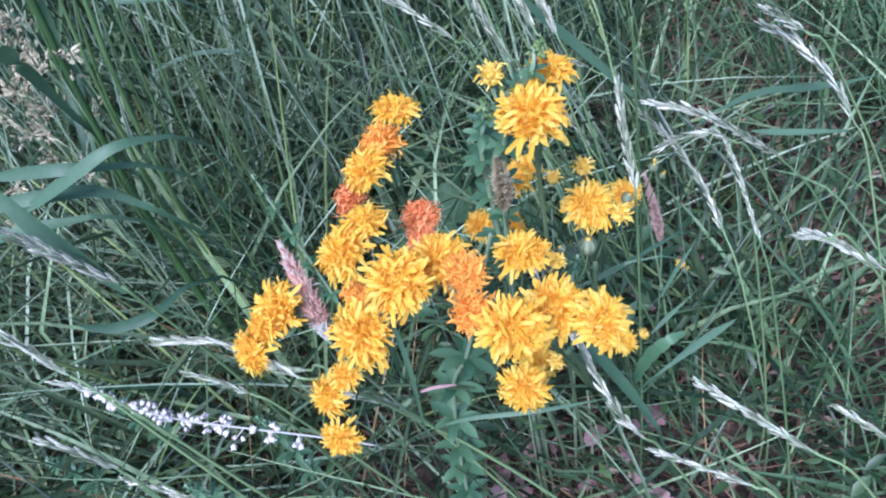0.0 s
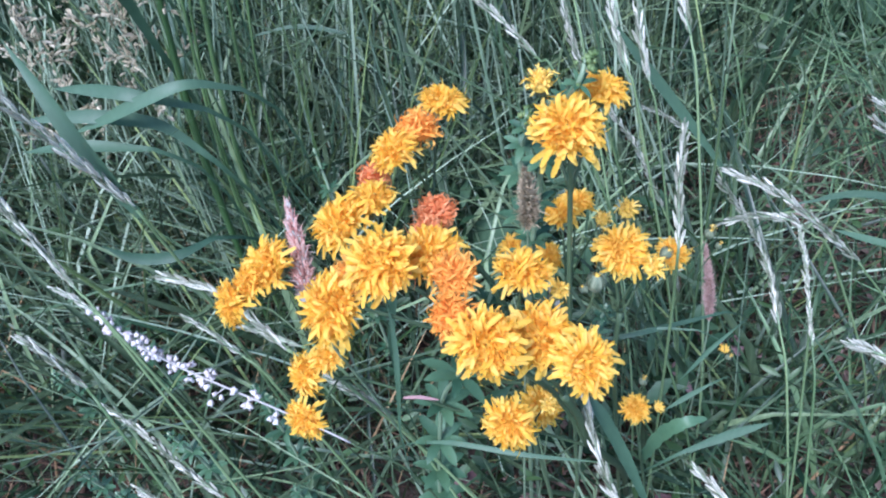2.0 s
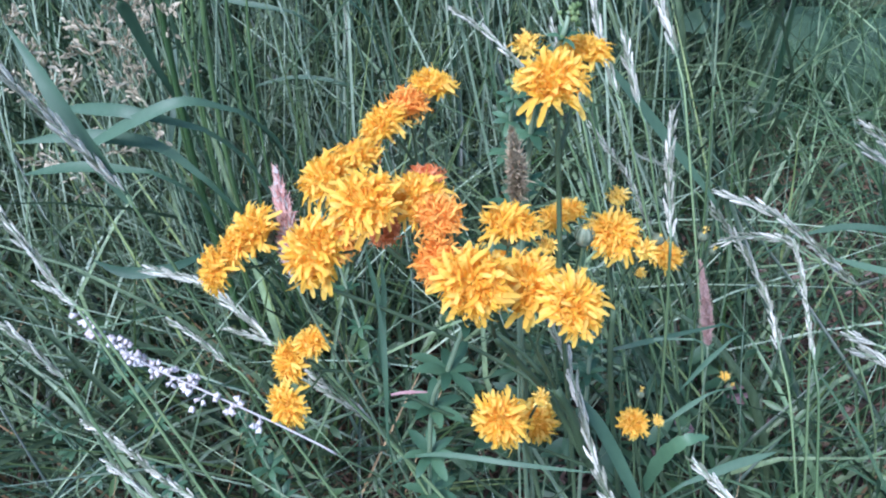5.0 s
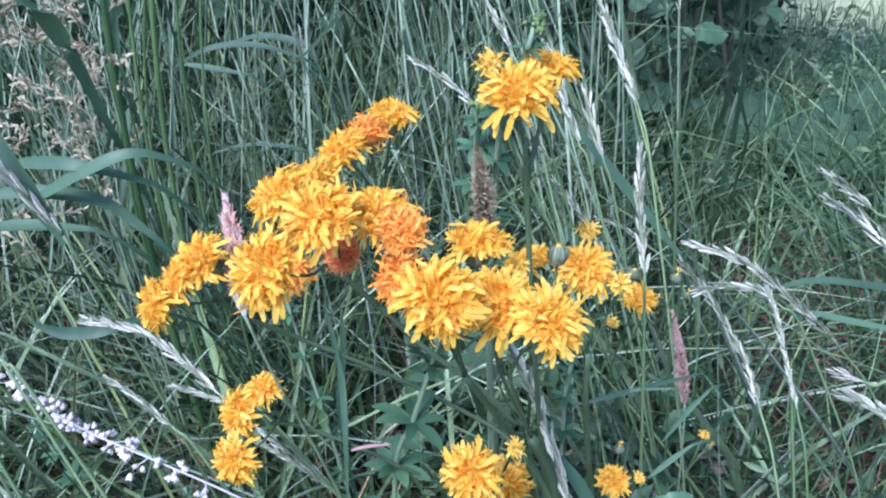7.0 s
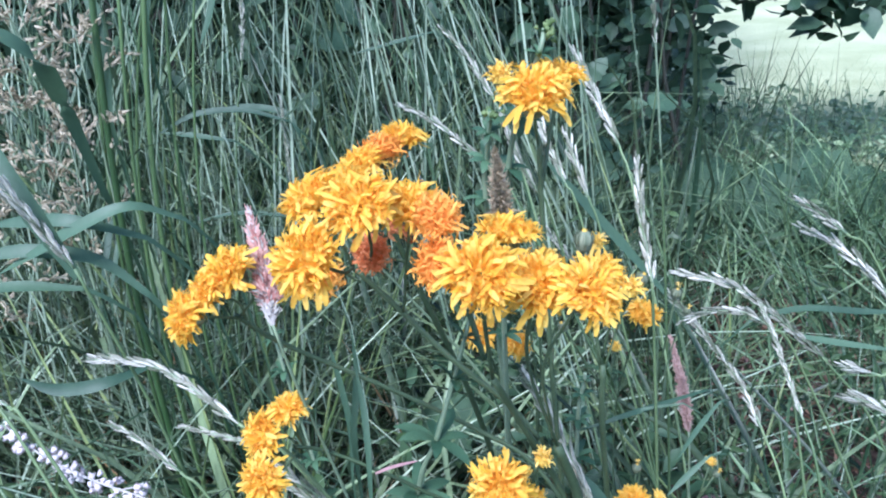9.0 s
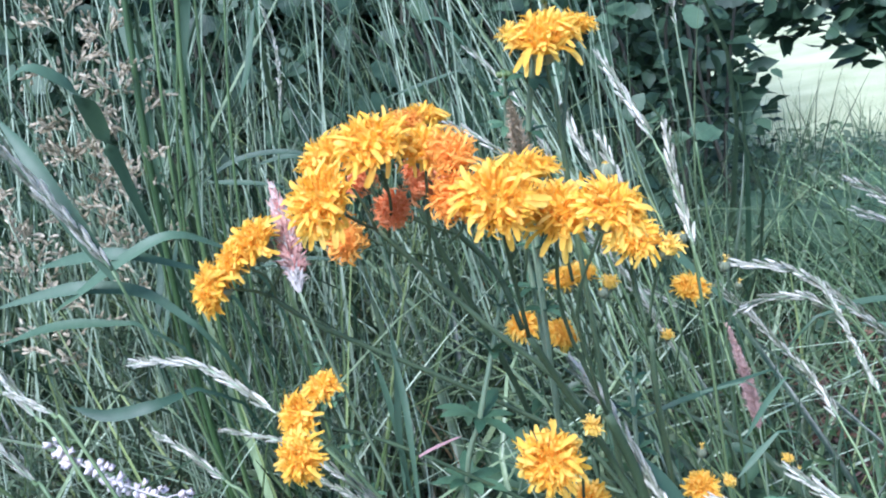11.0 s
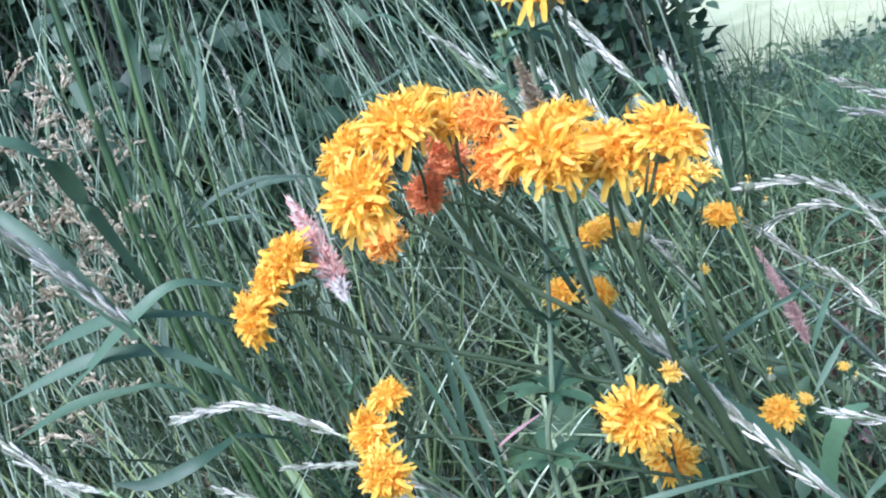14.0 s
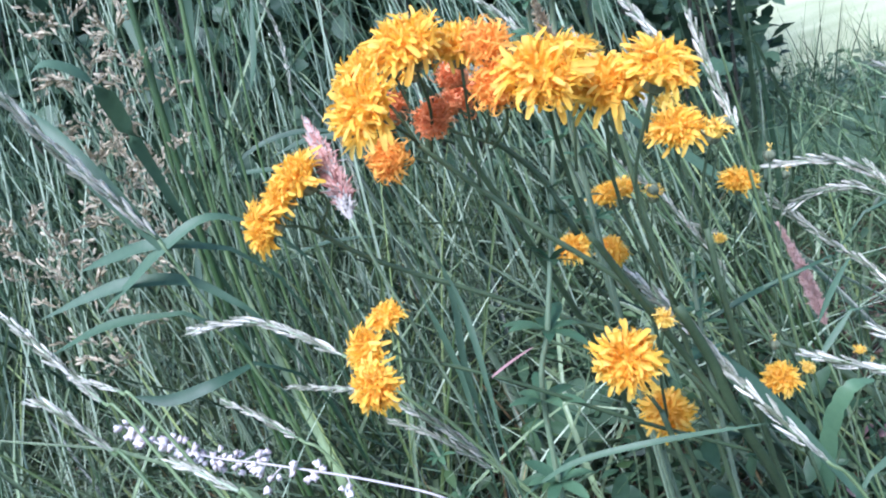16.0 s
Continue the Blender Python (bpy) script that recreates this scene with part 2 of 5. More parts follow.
# ---- flower heads: sizes are in head radii ----
def petal_shape(start, reach, lift, droop, width, seed):
    """One strap-shaped petal that grows out along x from its place on the dome, with a blunt toothed tip."""
    r = np.random.default_rng(seed)
    n, verts, faces = 6, [], []
    bend, wave = r.uniform(-0.26, 0.26), r.uniform(-0.08, 0.08)
    rise = 0.30 * math.sqrt(max(0, 1 - (start / 0.50) ** 2))
    for i in range(n + 1):
        u = i / n
        a = lift * (1 - 0.4 * u)
        x = start + reach * u * math.cos(a)
        z = rise + reach * u * math.sin(a) - droop * u**2.2 + wave * math.sin(5 * u)
        y = bend * u * u
        w = width * (0.55 + 0.55 * min(1, u * 1.4)) * (1 if i < n - 1 else 0.92 if i < n else 0.60)
        cup = 0.30 * w * (1 - 0.5 * u)
        verts += [(x, y - w / 2, z + cup), (x + (0.025 if i == n else 0), y, z), (x, y + w / 2, z + cup)]
    for i in range(n):
        for j in range(2):
            faces.append((3 * i + j, 3 * i + j + 1, 3 * i + j + 4, 3 * i + j + 3))
    return verts, faces


def petal_set(material, tag):
    rings = []
    for ring, (start, reach, lift, droop, width) in enumerate(((0.46, 0.50, 0.10, 0.16, 0.116), (0.42, 0.47, 0.45, 0.13, 0.114), (0.33, 0.42, 0.82, 0.10, 0.110), (0.18, 0.38, 1.15, 0.06, 0.092))):
        rings.append([mesh(f"petal_{tag}", *petal_shape(start, reach * (1 + 0.08 * k), lift + 0.06 * k, droop * (0.6 + 0.5 * k), width * (0.9 + 0.12 * k), 10 * ring + k), material)
                      for k in range(3)])
    return rings


def curl_shape(seed):
    """A withered petal: a thin curled thread."""
    r = np.random.default_rng(seed)
    n = 8
    pts, d, p = [], np.array([0.35, 0.0, 1.0]), np.array([0.0, 0.0, 0.40])
    axis = r.normal(size=3)
    axis /= np.linalg.norm(axis)
    for i in range(n + 1):
        pts.append(p.copy())
        d = d + 0.85 * np.cross(axis, d) * r.uniform(0.3, 1.2) + r.normal(size=3) * 0.18
        d /= np.linalg.norm(d)
        p = p + d * 0.112
    return strap(np.array(pts), 0.094, 0.5, r.uniform(-2, 2), 0.9)


PETALS = petal_set(YELLOW, "yellow")
PALE_PETALS = petal_set(PALE, "pale")
CURLS = [mesh("withered_petal", *curl_shape(k), WILTED) for k in range(8)]
RED_CURLS = [mesh("withered_petal", *curl_shape(k + 20), WILTED_RED) for k in range(8)]


def cup_shape(height=0.55, top=0.33, seed=3, bracts=14, shut=0.0):
    """The green cup of overlapping bracts under a head."""
    pieces = []
    r = np.random.default_rng(seed)
    body = np.array([(0, 0, -height), (0, 0, -height * 0.8), (0, 0, -height * 0.4), (0, 0, 0.04)])
    sides, verts, faces = 10, [], []
    for z, rad in zip(body[:, 2], (0.07, top * 0.8, top, top * (0.8 - 0.4 * shut))):
        verts += [(rad * math.cos(a), rad * math.sin(a), z) for a in np.arange(sides) * 2 * math.pi / sides]
    for i in range(3):
        faces += [(i * sides + j, i * sides + (j + 1) % sides, (i + 1) * sides + (j + 1) % sides, (i + 1) * sides + j) for j in range(sides)]
    pieces.append((verts, faces))
    for k in range(bracts):
        a = k * 2 * math.pi / bracts
        out = np.array([math.cos(a), math.sin(a), 0])
        line = np.array([out * 0.10 + (0, 0, -height * 0.95), out * top * 0.95 + (0, 0, -height * 0.6), out * top * 1.06 + (0, 0, -height * 0.2), out * (top * (1 - 0.6 * shut) + 0.05 + 0.06 * r.random()) + (0, 0, 0.10 + 0.08 * r.random())])
        pieces.append(strap(spline(line, 5), 0.15, 0.2, 0, 0.7, out))
    return join(pieces)


CUP = mesh("involucre", *cup_shape(), BRACT)
BUD_CUP = mesh("bud", *cup_shape(1.25, 0.55, 5, 16, 1.0), BRACT)


def core_shape(seed, count=280, wide=0.60):
    """The middle of a head: a dome set with upright curling florets."""
    r = np.random.default_rng(seed)
    verts, faces, sides = [], [], 12
    for rad, z in ((0.90, -0.06), (0.93, 0.08), (0.77, 0.19), (0.43, 0.27), (0.03, 0.31)):
        verts += [(rad * wide * math.cos(a), rad * wide * math.sin(a), z + 0.02 * r.normal()) for a in np.arange(sides) * 2 * math.pi / sides]
    for i in range(4):
        faces += [(i * sides + j, i * sides + (j + 1) % sides, (i + 1) * sides + (j + 1) % sides, (i + 1) * sides + j) for j in range(sides)]
    pieces = [(verts, faces)]
    for k in range(count):
        a, d = k * 2.399, wide * math.sqrt((k + 0.5) / count)
        out = np.array([math.cos(a), math.sin(a), 0])
        o = out * d + (0, 0, 0.30 * math.sqrt(max(0.02, 1 - (d / (wide + 0.02)) ** 2)))
        lean = 0.25 + 1.45 * d + r.normal() * 0.28
        way = out * math.sin(lean) + np.array([0, 0, math.cos(lean)]) + r.normal(size=3) * 0.16
        L = r.uniform(0.20, 0.40)
        hook = np.cross(way, r.normal(size=3)) * 0.18
        pieces.append(strap(np.array([o, o + way * L * 0.5, o + way * L * 0.85 + hook * L, o + way * L + hook * L * 2]), r.uniform(0.075, 0.10), 0.35, r.uniform(-0.8, 0.8), 0.8, out + (0, 0, 0.4)))
    return join(pieces)


CORES = [mesh("florets", *core_shape(k), FLORET) for k in range(3)]
PALE_CORE = mesh("pale_florets", *core_shape(5, 50, 0.45), PALE_FLORET)
TINY_CORE = mesh("bud_florets", [0.35 * np.array(v) for v in core_shape(6, 16, 0.45)[0]], core_shape(6, 16, 0.45)[1], PALE_FLORET)
RED_CORE = mesh("withered_florets", *core_shape(9, 120, 0.58), WILTED_RED)
ORANGE_CORE = mesh("withered_florets", *core_shape(11, 120, 0.58), WILTED)
HEADS = []


def head(plant, at, normal, across, kind="open", label=""):
    """A flower head of the given width, its petals each an object on shared meshes."""
    k = len(HEADS)
    r = np.random.default_rng(100 + k)
    radius = across / 2
    wilt = kind in ("wilted", "red")
    ob = part("flower_head", {"open": CORES[k % 3], "half": PALE_CORE, "bud": TINY_CORE, "green": TINY_CORE, "wilted": ORANGE_CORE, "red": RED_CORE}[kind], plant, basis(normal, r.uniform(0, 6), radius, at),
              label or {"open": "", "half": "half-closed pale yellow flower head", "wilted": "withered orange flower head",
                        "red": "withered rust-red flower head", "bud": "closed green bud with a yellow tip", "green": "closed striped green bud"}[kind])
    HEADS.append((at, normal, across))
    part("involucre", BUD_CUP if kind in ("bud", "green") else CUP, ob)
    if kind == "open":
        for ring, count in enumerate((25, 29, 28, 16)):
            for i in range(count):
                a = (i + r.uniform(-0.35, 0.35)) * 2 * math.pi / count + ring * 0.2
                s = r.uniform(0.74, 1.12)
                part("petal", PETALS[ring][r.integers(3)], ob,
                     Matrix.Rotation(a, 4, "Z") @ Matrix.Rotation(r.uniform(-0.46, 0.30), 4, "Y") @ Matrix.Rotation(r.uniform(-0.55, 0.55), 4, "X") @ Matrix.Rotation(r.uniform(-0.28, 0.28), 4, "Z") @ Matrix.Scale(s, 4))
    elif kind == "half":
        for i in range(26):
            part("petal", PALE_PETALS[1 + i % 2][r.integers(3)], ob,
                 Matrix.Rotation(i * 2.4, 4, "Z") @ Matrix.Rotation(-r.uniform(0.1, 0.9), 4, "Y") @ Matrix.Rotation(r.uniform(-0.7, 0.7), 4, "X") @ Matrix.Scale(r.uniform(0.65, 0.95), 4))
    elif kind == "bud":
        for i in range(9):
            part("petal", PALE_PETALS[3][i % 3], ob, Matrix.Rotation(i * 2.4, 4, "Z") @ Matrix.Rotation(-r.uniform(0.1, 0.5), 4, "Y"))
    elif wilt:
        for i in range(100):
            tilt = math.acos(1 - 1.45 * (i + 0.5) / 100)
            part("withered_petal", (CURLS if kind == "wilted" else RED_CURLS)[r.integers(8)], ob,
                 Matrix.Rotation(i * 2.399, 4, "Z") @ Matrix.Rotation(tilt, 4, "Y") @ Matrix.Rotation(r.uniform(0, 6), 4, "Z") @ Matrix.Scale(r.uniform(0.75, 1.05), 4))
    n = np.array(normal, float) / np.linalg.norm(normal)
    return np.array(at) - n * radius * (1.2 if kind in ("bud", "green") else 0.53), n


def stem(plant, points, r0=0.0018, r1=0.0018, material=STALK, n=0, sides=7, name="stem"):
    return part(name, mesh(name, *tube(spline(points, n or 5 * (len(points) - 1)), r0 * 0.70, r1 * 0.88, sides), material), plant)


def headed(plant, at, normal, across, kind, foot, r=0.0013):
    """A head on its own stalk, which bends from the head's axis to its foot on a branch."""
    base, n = head(plant, at, normal, across, kind)
    foot = np.array(foot, float)
    mid = base - n * 0.4 * np.linalg.norm(base - foot)
    mid = 0.6 * mid + 0.4 * (base + foot) / 2
    stem(plant, [base, mid, foot], r * 0.95, r * 0.8, n=8)


def lobed_leaf(plant, points, width, facing=(0, -0.4, 1), material=HERB, name="leaf", teeth=6, notch=0.35):
    """A long leaf with a wavy, toothed edge along a line."""
    line = spline(points, 4 * teeth)
    n = len(line)
    tang, side, up = frames_along(line)
    side = np.cross(tang, np.array(facing, float))
    side /= np.linalg.norm(side, axis=1, keepdims=True) + 1e-9
    up = np.cross(side, tang)
    verts, faces = [], []
    for i in range(n):
        u = i / (n - 1)
        w = width / 2 * (0.25 + 0.9 * math.sin(math.pi * min(1, 0.12 + 0.9 * u)) ** 0.8) * (1 - notch * ((i % 4) == 0)) * (1 if i < n - 1 else 0.1)
        verts += [line[i] - w * side[i] + 0.18 * w * up[i], line[i], line[i] + w * side[i] + 0.18 * w * up[i]]
    for i in range(n - 1):
        faces += [(3 * i + j, 3 * i + j + 1, 3 * i + j + 4, 3 * i + j + 3) for j in range(2)]
    return part(name, mesh(name, verts, faces, material), plant)


# ---- ground ----
side = np.concatenate([np.array([-400, -60, -12]), np.linspace(-4, 6, 61), np.array([14, 60, 400])])
gx, gy = np.meshgrid(side, side)
gz = np.array([0.012 * noise.noise((x * 5, y * 5, 0)) if abs(x) < 7 and abs(y) < 7 else 0.0 for x, y in zip(gx.ravel(), gy.ravel())])
k = len(side)
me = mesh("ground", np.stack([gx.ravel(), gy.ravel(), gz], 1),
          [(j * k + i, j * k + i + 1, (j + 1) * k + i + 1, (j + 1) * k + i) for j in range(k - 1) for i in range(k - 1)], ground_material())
tagged(new("ground", me), "dark soil and litter under tall grass, mown grass beyond coloured pale as if sunlit", "ground", kind="structure")

# ---- the tall yellow composite plants ----
HAWK = "yellow composite plants"
main = thing("hawksbeard_plant", "branched wild plant crowded with double yellow and withered orange flower heads", "wildflower", HAWK, (0.13, 0.22, 0))


def placed(plant):
    """Parts of a plant are given in world places: set its foot against them."""
    for ob in plant.children:
        ob.matrix_parent_inverse = Matrix.Translation(-plant.location)


stem(main, [(0.13, 0.22, 0), (0.105, 0.16, 0.2), (0.075, 0.10, 0.34), (0.056, 0.076, 0.406), (0.048, 0.067, 0.449), (0.037, 0.058, 0.488)], 0.0045, 0.0030)
headed(main, (0.022, 0.012, 0.603), (0.10, -0.55, 0.88), 0.034, "open", (0.037, 0.058, 0.488), 0.0013)
stem(main, [(0.056, 0.076, 0.400), (0.036, 0.075, 0.459), (0.020, 0.061, 0.502), (0.006, 0.046, 0.541)], 0.0028, 0.0019)
headed(main, (0.0, 0.0, 0.616), (-0.05, -0.75, 0.66), 0.0355, "open", (0.006, 0.046, 0.541), 0.0014)
headed(main, (0.038, -0.004, 0.605), (0.35, -0.50, 0.80), 0.031, "open", (0.034, 0.055, 0.502), 0.0011)
headed(main, (0.0478, 0.036, 0.613), (0.1, 0.1, 1), 0.0145, "green", (0.040, 0.040, 0.575), 0.0009)
headed(main, (0.016, 0.036, 0.615), (0.15, 0.15, 0.95), 0.030, "open", (0.008, 0.040, 0.570), 0.0010)
headed(main, (0.031, 0.036, 0.603), (0.3, 0.0, 0.95), 0.016, "half", (0.028, 0.040, 0.565), 0.0011)
# the crowded left-hand cyme
stem(main, [(0.030, 0.074, 0.482), (0.016, 0.073, 0.506), (-0.011, 0.066, 0.542), (-0.031, 0.064, 0.571), (-0.050, 0.058, 0.600)], 0.0021, 0.0015)
headed(main, (-0.062, 0.014, 0.625), (-0.42, -0.65, 0.62), 0.034, "open", (-0.050, 0.058, 0.600), 0.0010)
headed(main, (-0.041, 0.023, 0.640), (-0.10, -0.55, 0.92), 0.0345, "open", (-0.046, 0.060, 0.594), 0.0010)
headed(main, (-0.022, 0.034, 0.633), (0.15, -0.35, 0.92), 0.0295, "open", (-0.031, 0.064, 0.571), 0.0010)
headed(main, (-0.062, 0.052, 0.634), (-0.45, -0.10, 0.88), 0.031, "open", (-0.050, 0.058, 0.600), 0.0010)
headed(main, (-0.050, 0.064, 0.636), (-0.10, 0.20, 0.95), 0.027, "open", (-0.046, 0.060, 0.594), 0.0010)
headed(main, (-0.063, 0.056, 0.599), (-0.55, -0.70, 0.25), 0.0265, "wilted", (-0.048, 0.063, 0.590), 0.0010)
stem(main, [(0.006, 0.080, 0.530), (-0.001, 0.084, 0.560), (-0.018, 0.080, 0.588)], 0.0022, 0.0016)
headed(main, (-0.040, 0.050, 0.609), (-0.25, -0.75, 0.45), 0.0235, "red", (-0.018, 0.080, 0.585), 0.0010)
headed(main, (-0.024, 0.083, 0.609), (-0.1, -0.2, 0.95), 0.0285, "red", (-0.016, 0.082, 0.585), 0.0010)
headed(main, (-0.026, 0.058, 0.622), (-0.3, -0.6, 0.7), 0.021, "red", (-0.016, 0.080, 0.587), 0.0009)
headed(main, (-0.013, 0.024, 0.631), (0.1, -0.50, 0.82), 0.027, "wilted", (-0.022, 0.056, 0.592), 0.0010)
headed(main, (-0.014, 0.014, 0.616), (-0.1, -0.70, 0.65), 0.027, "wilted", (-0.020, 0.056, 0.588), 0.0010)
stem(main, [(0.056, 0.076, 0.404), (0.030, 0.092, 0.450), (-0.002, 0.098, 0.476), (-0.036, 0.096, 0.504), (-0.072, 0.088, 0.535), (-0.094, 0.078, 0.558), (-0.108, 0.070, 0.578)], 0.0020, 0.0014)
headed(main, (-0.122, 0.048, 0.591), (-0.75, -0.45, 0.35), 0.027, "open", (-0.106, 0.070, 0.576), 0.0010)
headed(main, (-0.103, 0.059, 0.603), (-0.55, -0.30, 0.78), 0.031, "open", (-0.106, 0.071, 0.577), 0.0010)
headed(main, (-0.113, 0.055, 0.598), (-0.7, -0.4, 0.55), 0.024, "open", (-0.104, 0.072, 0.574), 0.0009)
stem(main, [(0.068, 0.088, 0.372), (0.010, 0.080, 0.420), (-0.029, 0.070, 0.458), (-0.050, 0.069, 0.476), (-0.078, 0.066, 0.498), (-0.092, 0.060, 0.508)], 0.0016, 0.0011)
headed(main, (-0.102, 0.033, 0.512), (-0.35, -0.75, 0.35), 0.027, "open", (-0.090, 0.062, 0.505), 0.0009)
headed(main, (-0.103, 0.056, 0.519), (-0.65, -0.55, 0.45), 0.028, "open", (-0.090, 0.062, 0.506), 0.0009)
headed(main, (-0.091, 0.058, 0.530), (-0.1, -0.3, 0.95), 0.021, "open", (-0.088, 0.063, 0.505), 0.0011)
placed(main)

back = thing("hawksbeard_plant", "wild plant with two yellow and two withered rust-coloured heads", "wildflower", HAWK, (0.06, 0.28, 0))
stem(back, [(0.06, 0.28, 0), (0.04, 0.24, 0.2), (0.01, 0.17, 0.42), (-0.025, 0.13, 0.56), (-0.032, 0.124, 0.590)], 0.0032, 0.0018)
headed(back, (-0.021, 0.144, 0.630), (0.25, 0.10, 0.95), 0.029, "open", (-0.030, 0.126, 0.580), 0.0012)
headed(back, (-0.043, 0.109, 0.628), (-0.45, -0.25, 0.85), 0.028, "open", (-0.032, 0.124, 0.588), 0.0012)
headed(back, (-0.032, 0.122, 0.631), (-0.05, -0.05, 1), 0.029, "wilted", (-0.032, 0.124, 0.590), 0.0012)
headed(back, (-0.056, 0.109, 0.612), (-0.5, -0.1, 0.8), 0.0245, "red", (-0.034, 0.124, 0.584), 0.0012)
placed(back)

tall = thing("hawksbeard_plant", "tall single-stalked wild plant with a large double yellow head", "wildflower", HAWK, (0.07, 0.16, 0))
stem(tall, [(0.07, 0.16, 0), (0.058, 0.125, 0.25), (0.044, 0.098, 0.50), (0.041, 0.090, 0.60), (0.040, 0.084, 0.640)], 0.0026, 0.0014)
headed(tall, (0.037, 0.074, 0.662), (-0.03, -0.32, 0.95), 0.0365, "open", (0.040, 0.085, 0.636), 0.0013)
headed(tall, (0.054, 0.098, 0.6635), (0.25, 0.05, 0.95), 0.0255, "open", (0.041, 0.088, 0.615), 0.0014)
headed(tall, (0.028, 0.106, 0.665), (-0.2, -0.2, 0.95), 0.023, "half", (0.041, 0.090, 0.610), 0.0010)
headed(tall, (0.0475, 0.1065, 0.630), (0.3, 0.3, 0.75), 0.008, "green", (0.041, 0.090, 0.600), 0.0008)
placed(tall)

right = thing("hawksbeard_plant", "wild plant with small yellow heads and striped green buds", "wildflower", HAWK, (0.12, 0.20, 0))
stem(right, [(0.12, 0.20, 0), (0.095, 0.15, 0.25), (0.075, 0.110, 0.44), (0.074, 0.106, 0.500)], 0.0030, 0.0020)
headed(right, (0.071, 0.104, 0.555), (0.05, -0.45, 0.85), 0.033, "open", (0.074, 0.107, 0.500), 0.0015)
headed(right, (0.086, 0.096, 0.550), (0.35, -0.35, 0.85), 0.022, "half", (0.074, 0.107, 0.505), 0.0012)
headed(right, (0.076, 0.126, 0.564), (0.1, 0.05, 0.98), 0.022, "half", (0.074, 0.108, 0.495), 0.0011)
headed(right, (0.062, 0.110, 0.556), (-0.4, -0.2, 0.9), 0.016, "half", (0.073, 0.108, 0.495), 0.0009)
headed(right, (0.050, 0.098, 0.535), (-0.4, -0.2, 0.9), 0.010, "green", (0.073, 0.109, 0.485), 0.0009)
headed(right, (0.097, 0.106, 0.553), (0.4, -0.2, 0.9), 0.012, "green", (0.075, 0.108, 0.495), 0.0009)
headed(right, (0.111, 0.150, 0.502), (0.20, -0.30, 0.92), 0.025, "open", (0.088, 0.136, 0.330), 0.0008)
headed(right, (0.124, 0.155, 0.498), (0.4, -0.2, 0.9), 0.011, "bud", (0.100, 0.146, 0.440), 0.0006)
headed(right, (0.137, 0.161, 0.511), (0.1, -0.2, 0.95), 0.012, "bud", (0.098, 0.155, 0.240), 0.0008)
headed(right, (0.146, 0.165, 0.494), (0.3, -0.2, 0.95), 0.008, "bud", (0.128, 0.160, 0.440), 0.0006)
headed(right, (0.105, 0.188, 0.457), (0.1, -0.2, 0.95), 0.014, "half", (0.098, 0.160, 0.250), 0.0007)
placed(right)

lower = thing("hawksbeard_plant", "low wild plant with a fully open yellow head facing outward", "wildflower", HAWK, (0.05, 0.16, 0))
stem(lower, [(0.05, 0.16, 0), (0.04, 0.12, 0.2), (0.026, 0.086, 0.36), (0.018, 0.070, 0.430)], 0.0028, 0.0017)
headed(lower, (0.006, 0.051, 0.474), (-0.10, -0.80, 0.60), 0.036, "open", (0.018, 0.070, 0.430), 0.0015)
headed(lower, (0.028, 0.053, 0.485), (0.25, -0.35, 0.9), 0.018, "half", (0.020, 0.072, 0.424), 0.0011)
headed(lower, (0.026, 0.105, 0.405), (0.10, -0.65, 0.65), 0.034, "open", (0.036, 0.114, 0.250), 0.0013)
placed(lower)

mid = thing("hawksbeard_plant", "wild plant with small yellow heads half hidden in the grass", "wildflower", HAWK, (0.07, 0.27, 0))
stem(mid, [(0.07, 0.27, 0), (0.06, 0.22, 0.22), (0.045, 0.19, 0.38)], 0.0026, 0.0016)
headed(mid, (0.045, 0.182, 0.510), (-0.1, 0.05, 0.98), 0.028, "open", (0.048, 0.192, 0.370), 0.0012)
headed(mid, (0.072, 0.184, 0.502), (0.3, -0.2, 0.9), 0.020, "half", (0.048, 0.194, 0.360), 0.0010)
headed(mid, (0.014, 0.172, 0.490), (-0.2, -0.40, 0.8), 0.025, "open", (0.046, 0.190, 0.380), 0.0012)
headed(mid, (0.035, 0.173, 0.480), (0.4, -0.55, 0.6), 0.024, "open", (0.050, 0.196, 0.340), 0.0010)
headed(mid, (0.056, 0.196, 0.506), (0.0, 0.1, 1.0), 0.028, "open", (0.048, 0.194, 0.365), 0.0010)
placed(mid)

small = thing("hawksbeard_plant", "small wild plant with a yellow head and tight yellow buds", "wildflower", HAWK, (0.14, 0.16, 0))
stem(small, [(0.14, 0.16, 0), (0.12, 0.13, 0.2), (0.098, 0.106, 0.350)], 0.0022, 0.0013)
headed(small, (0.090, 0.100, 0.405), (-0.15, -0.60, 0.75), 0.022, "open", (0.098, 0.107, 0.348), 0.0010)
headed(small, (0.105, 0.100, 0.406), (0.3, -0.5, 0.8), 0.013, "half", (0.099, 0.108, 0.340), 0.0009)
headed(small, (0.096, 0.112, 0.422), (0.1, -0.1, 1), 0.010, "bud", (0.099, 0.109, 0.338), 0.0008)
headed(small, (0.177, 0.189, 0.347), (0.1, -0.3, 0.95), 0.013, "half", (0.136, 0.152, 0.08), 0.0009)
headed(small, (0.184, 0.190, 0.336), (0.4, -0.3, 0.8), 0.009, "bud", (0.138, 0.155, 0.06), 0.0008)
lobed_leaf(small, [(0.105, 0.115, 0.31), (0.112, 0.105, 0.36), (0.125, 0.10, 0.385), (0.142, 0.105, 0.382)], 0.009, notch=0.2)
placed(small)

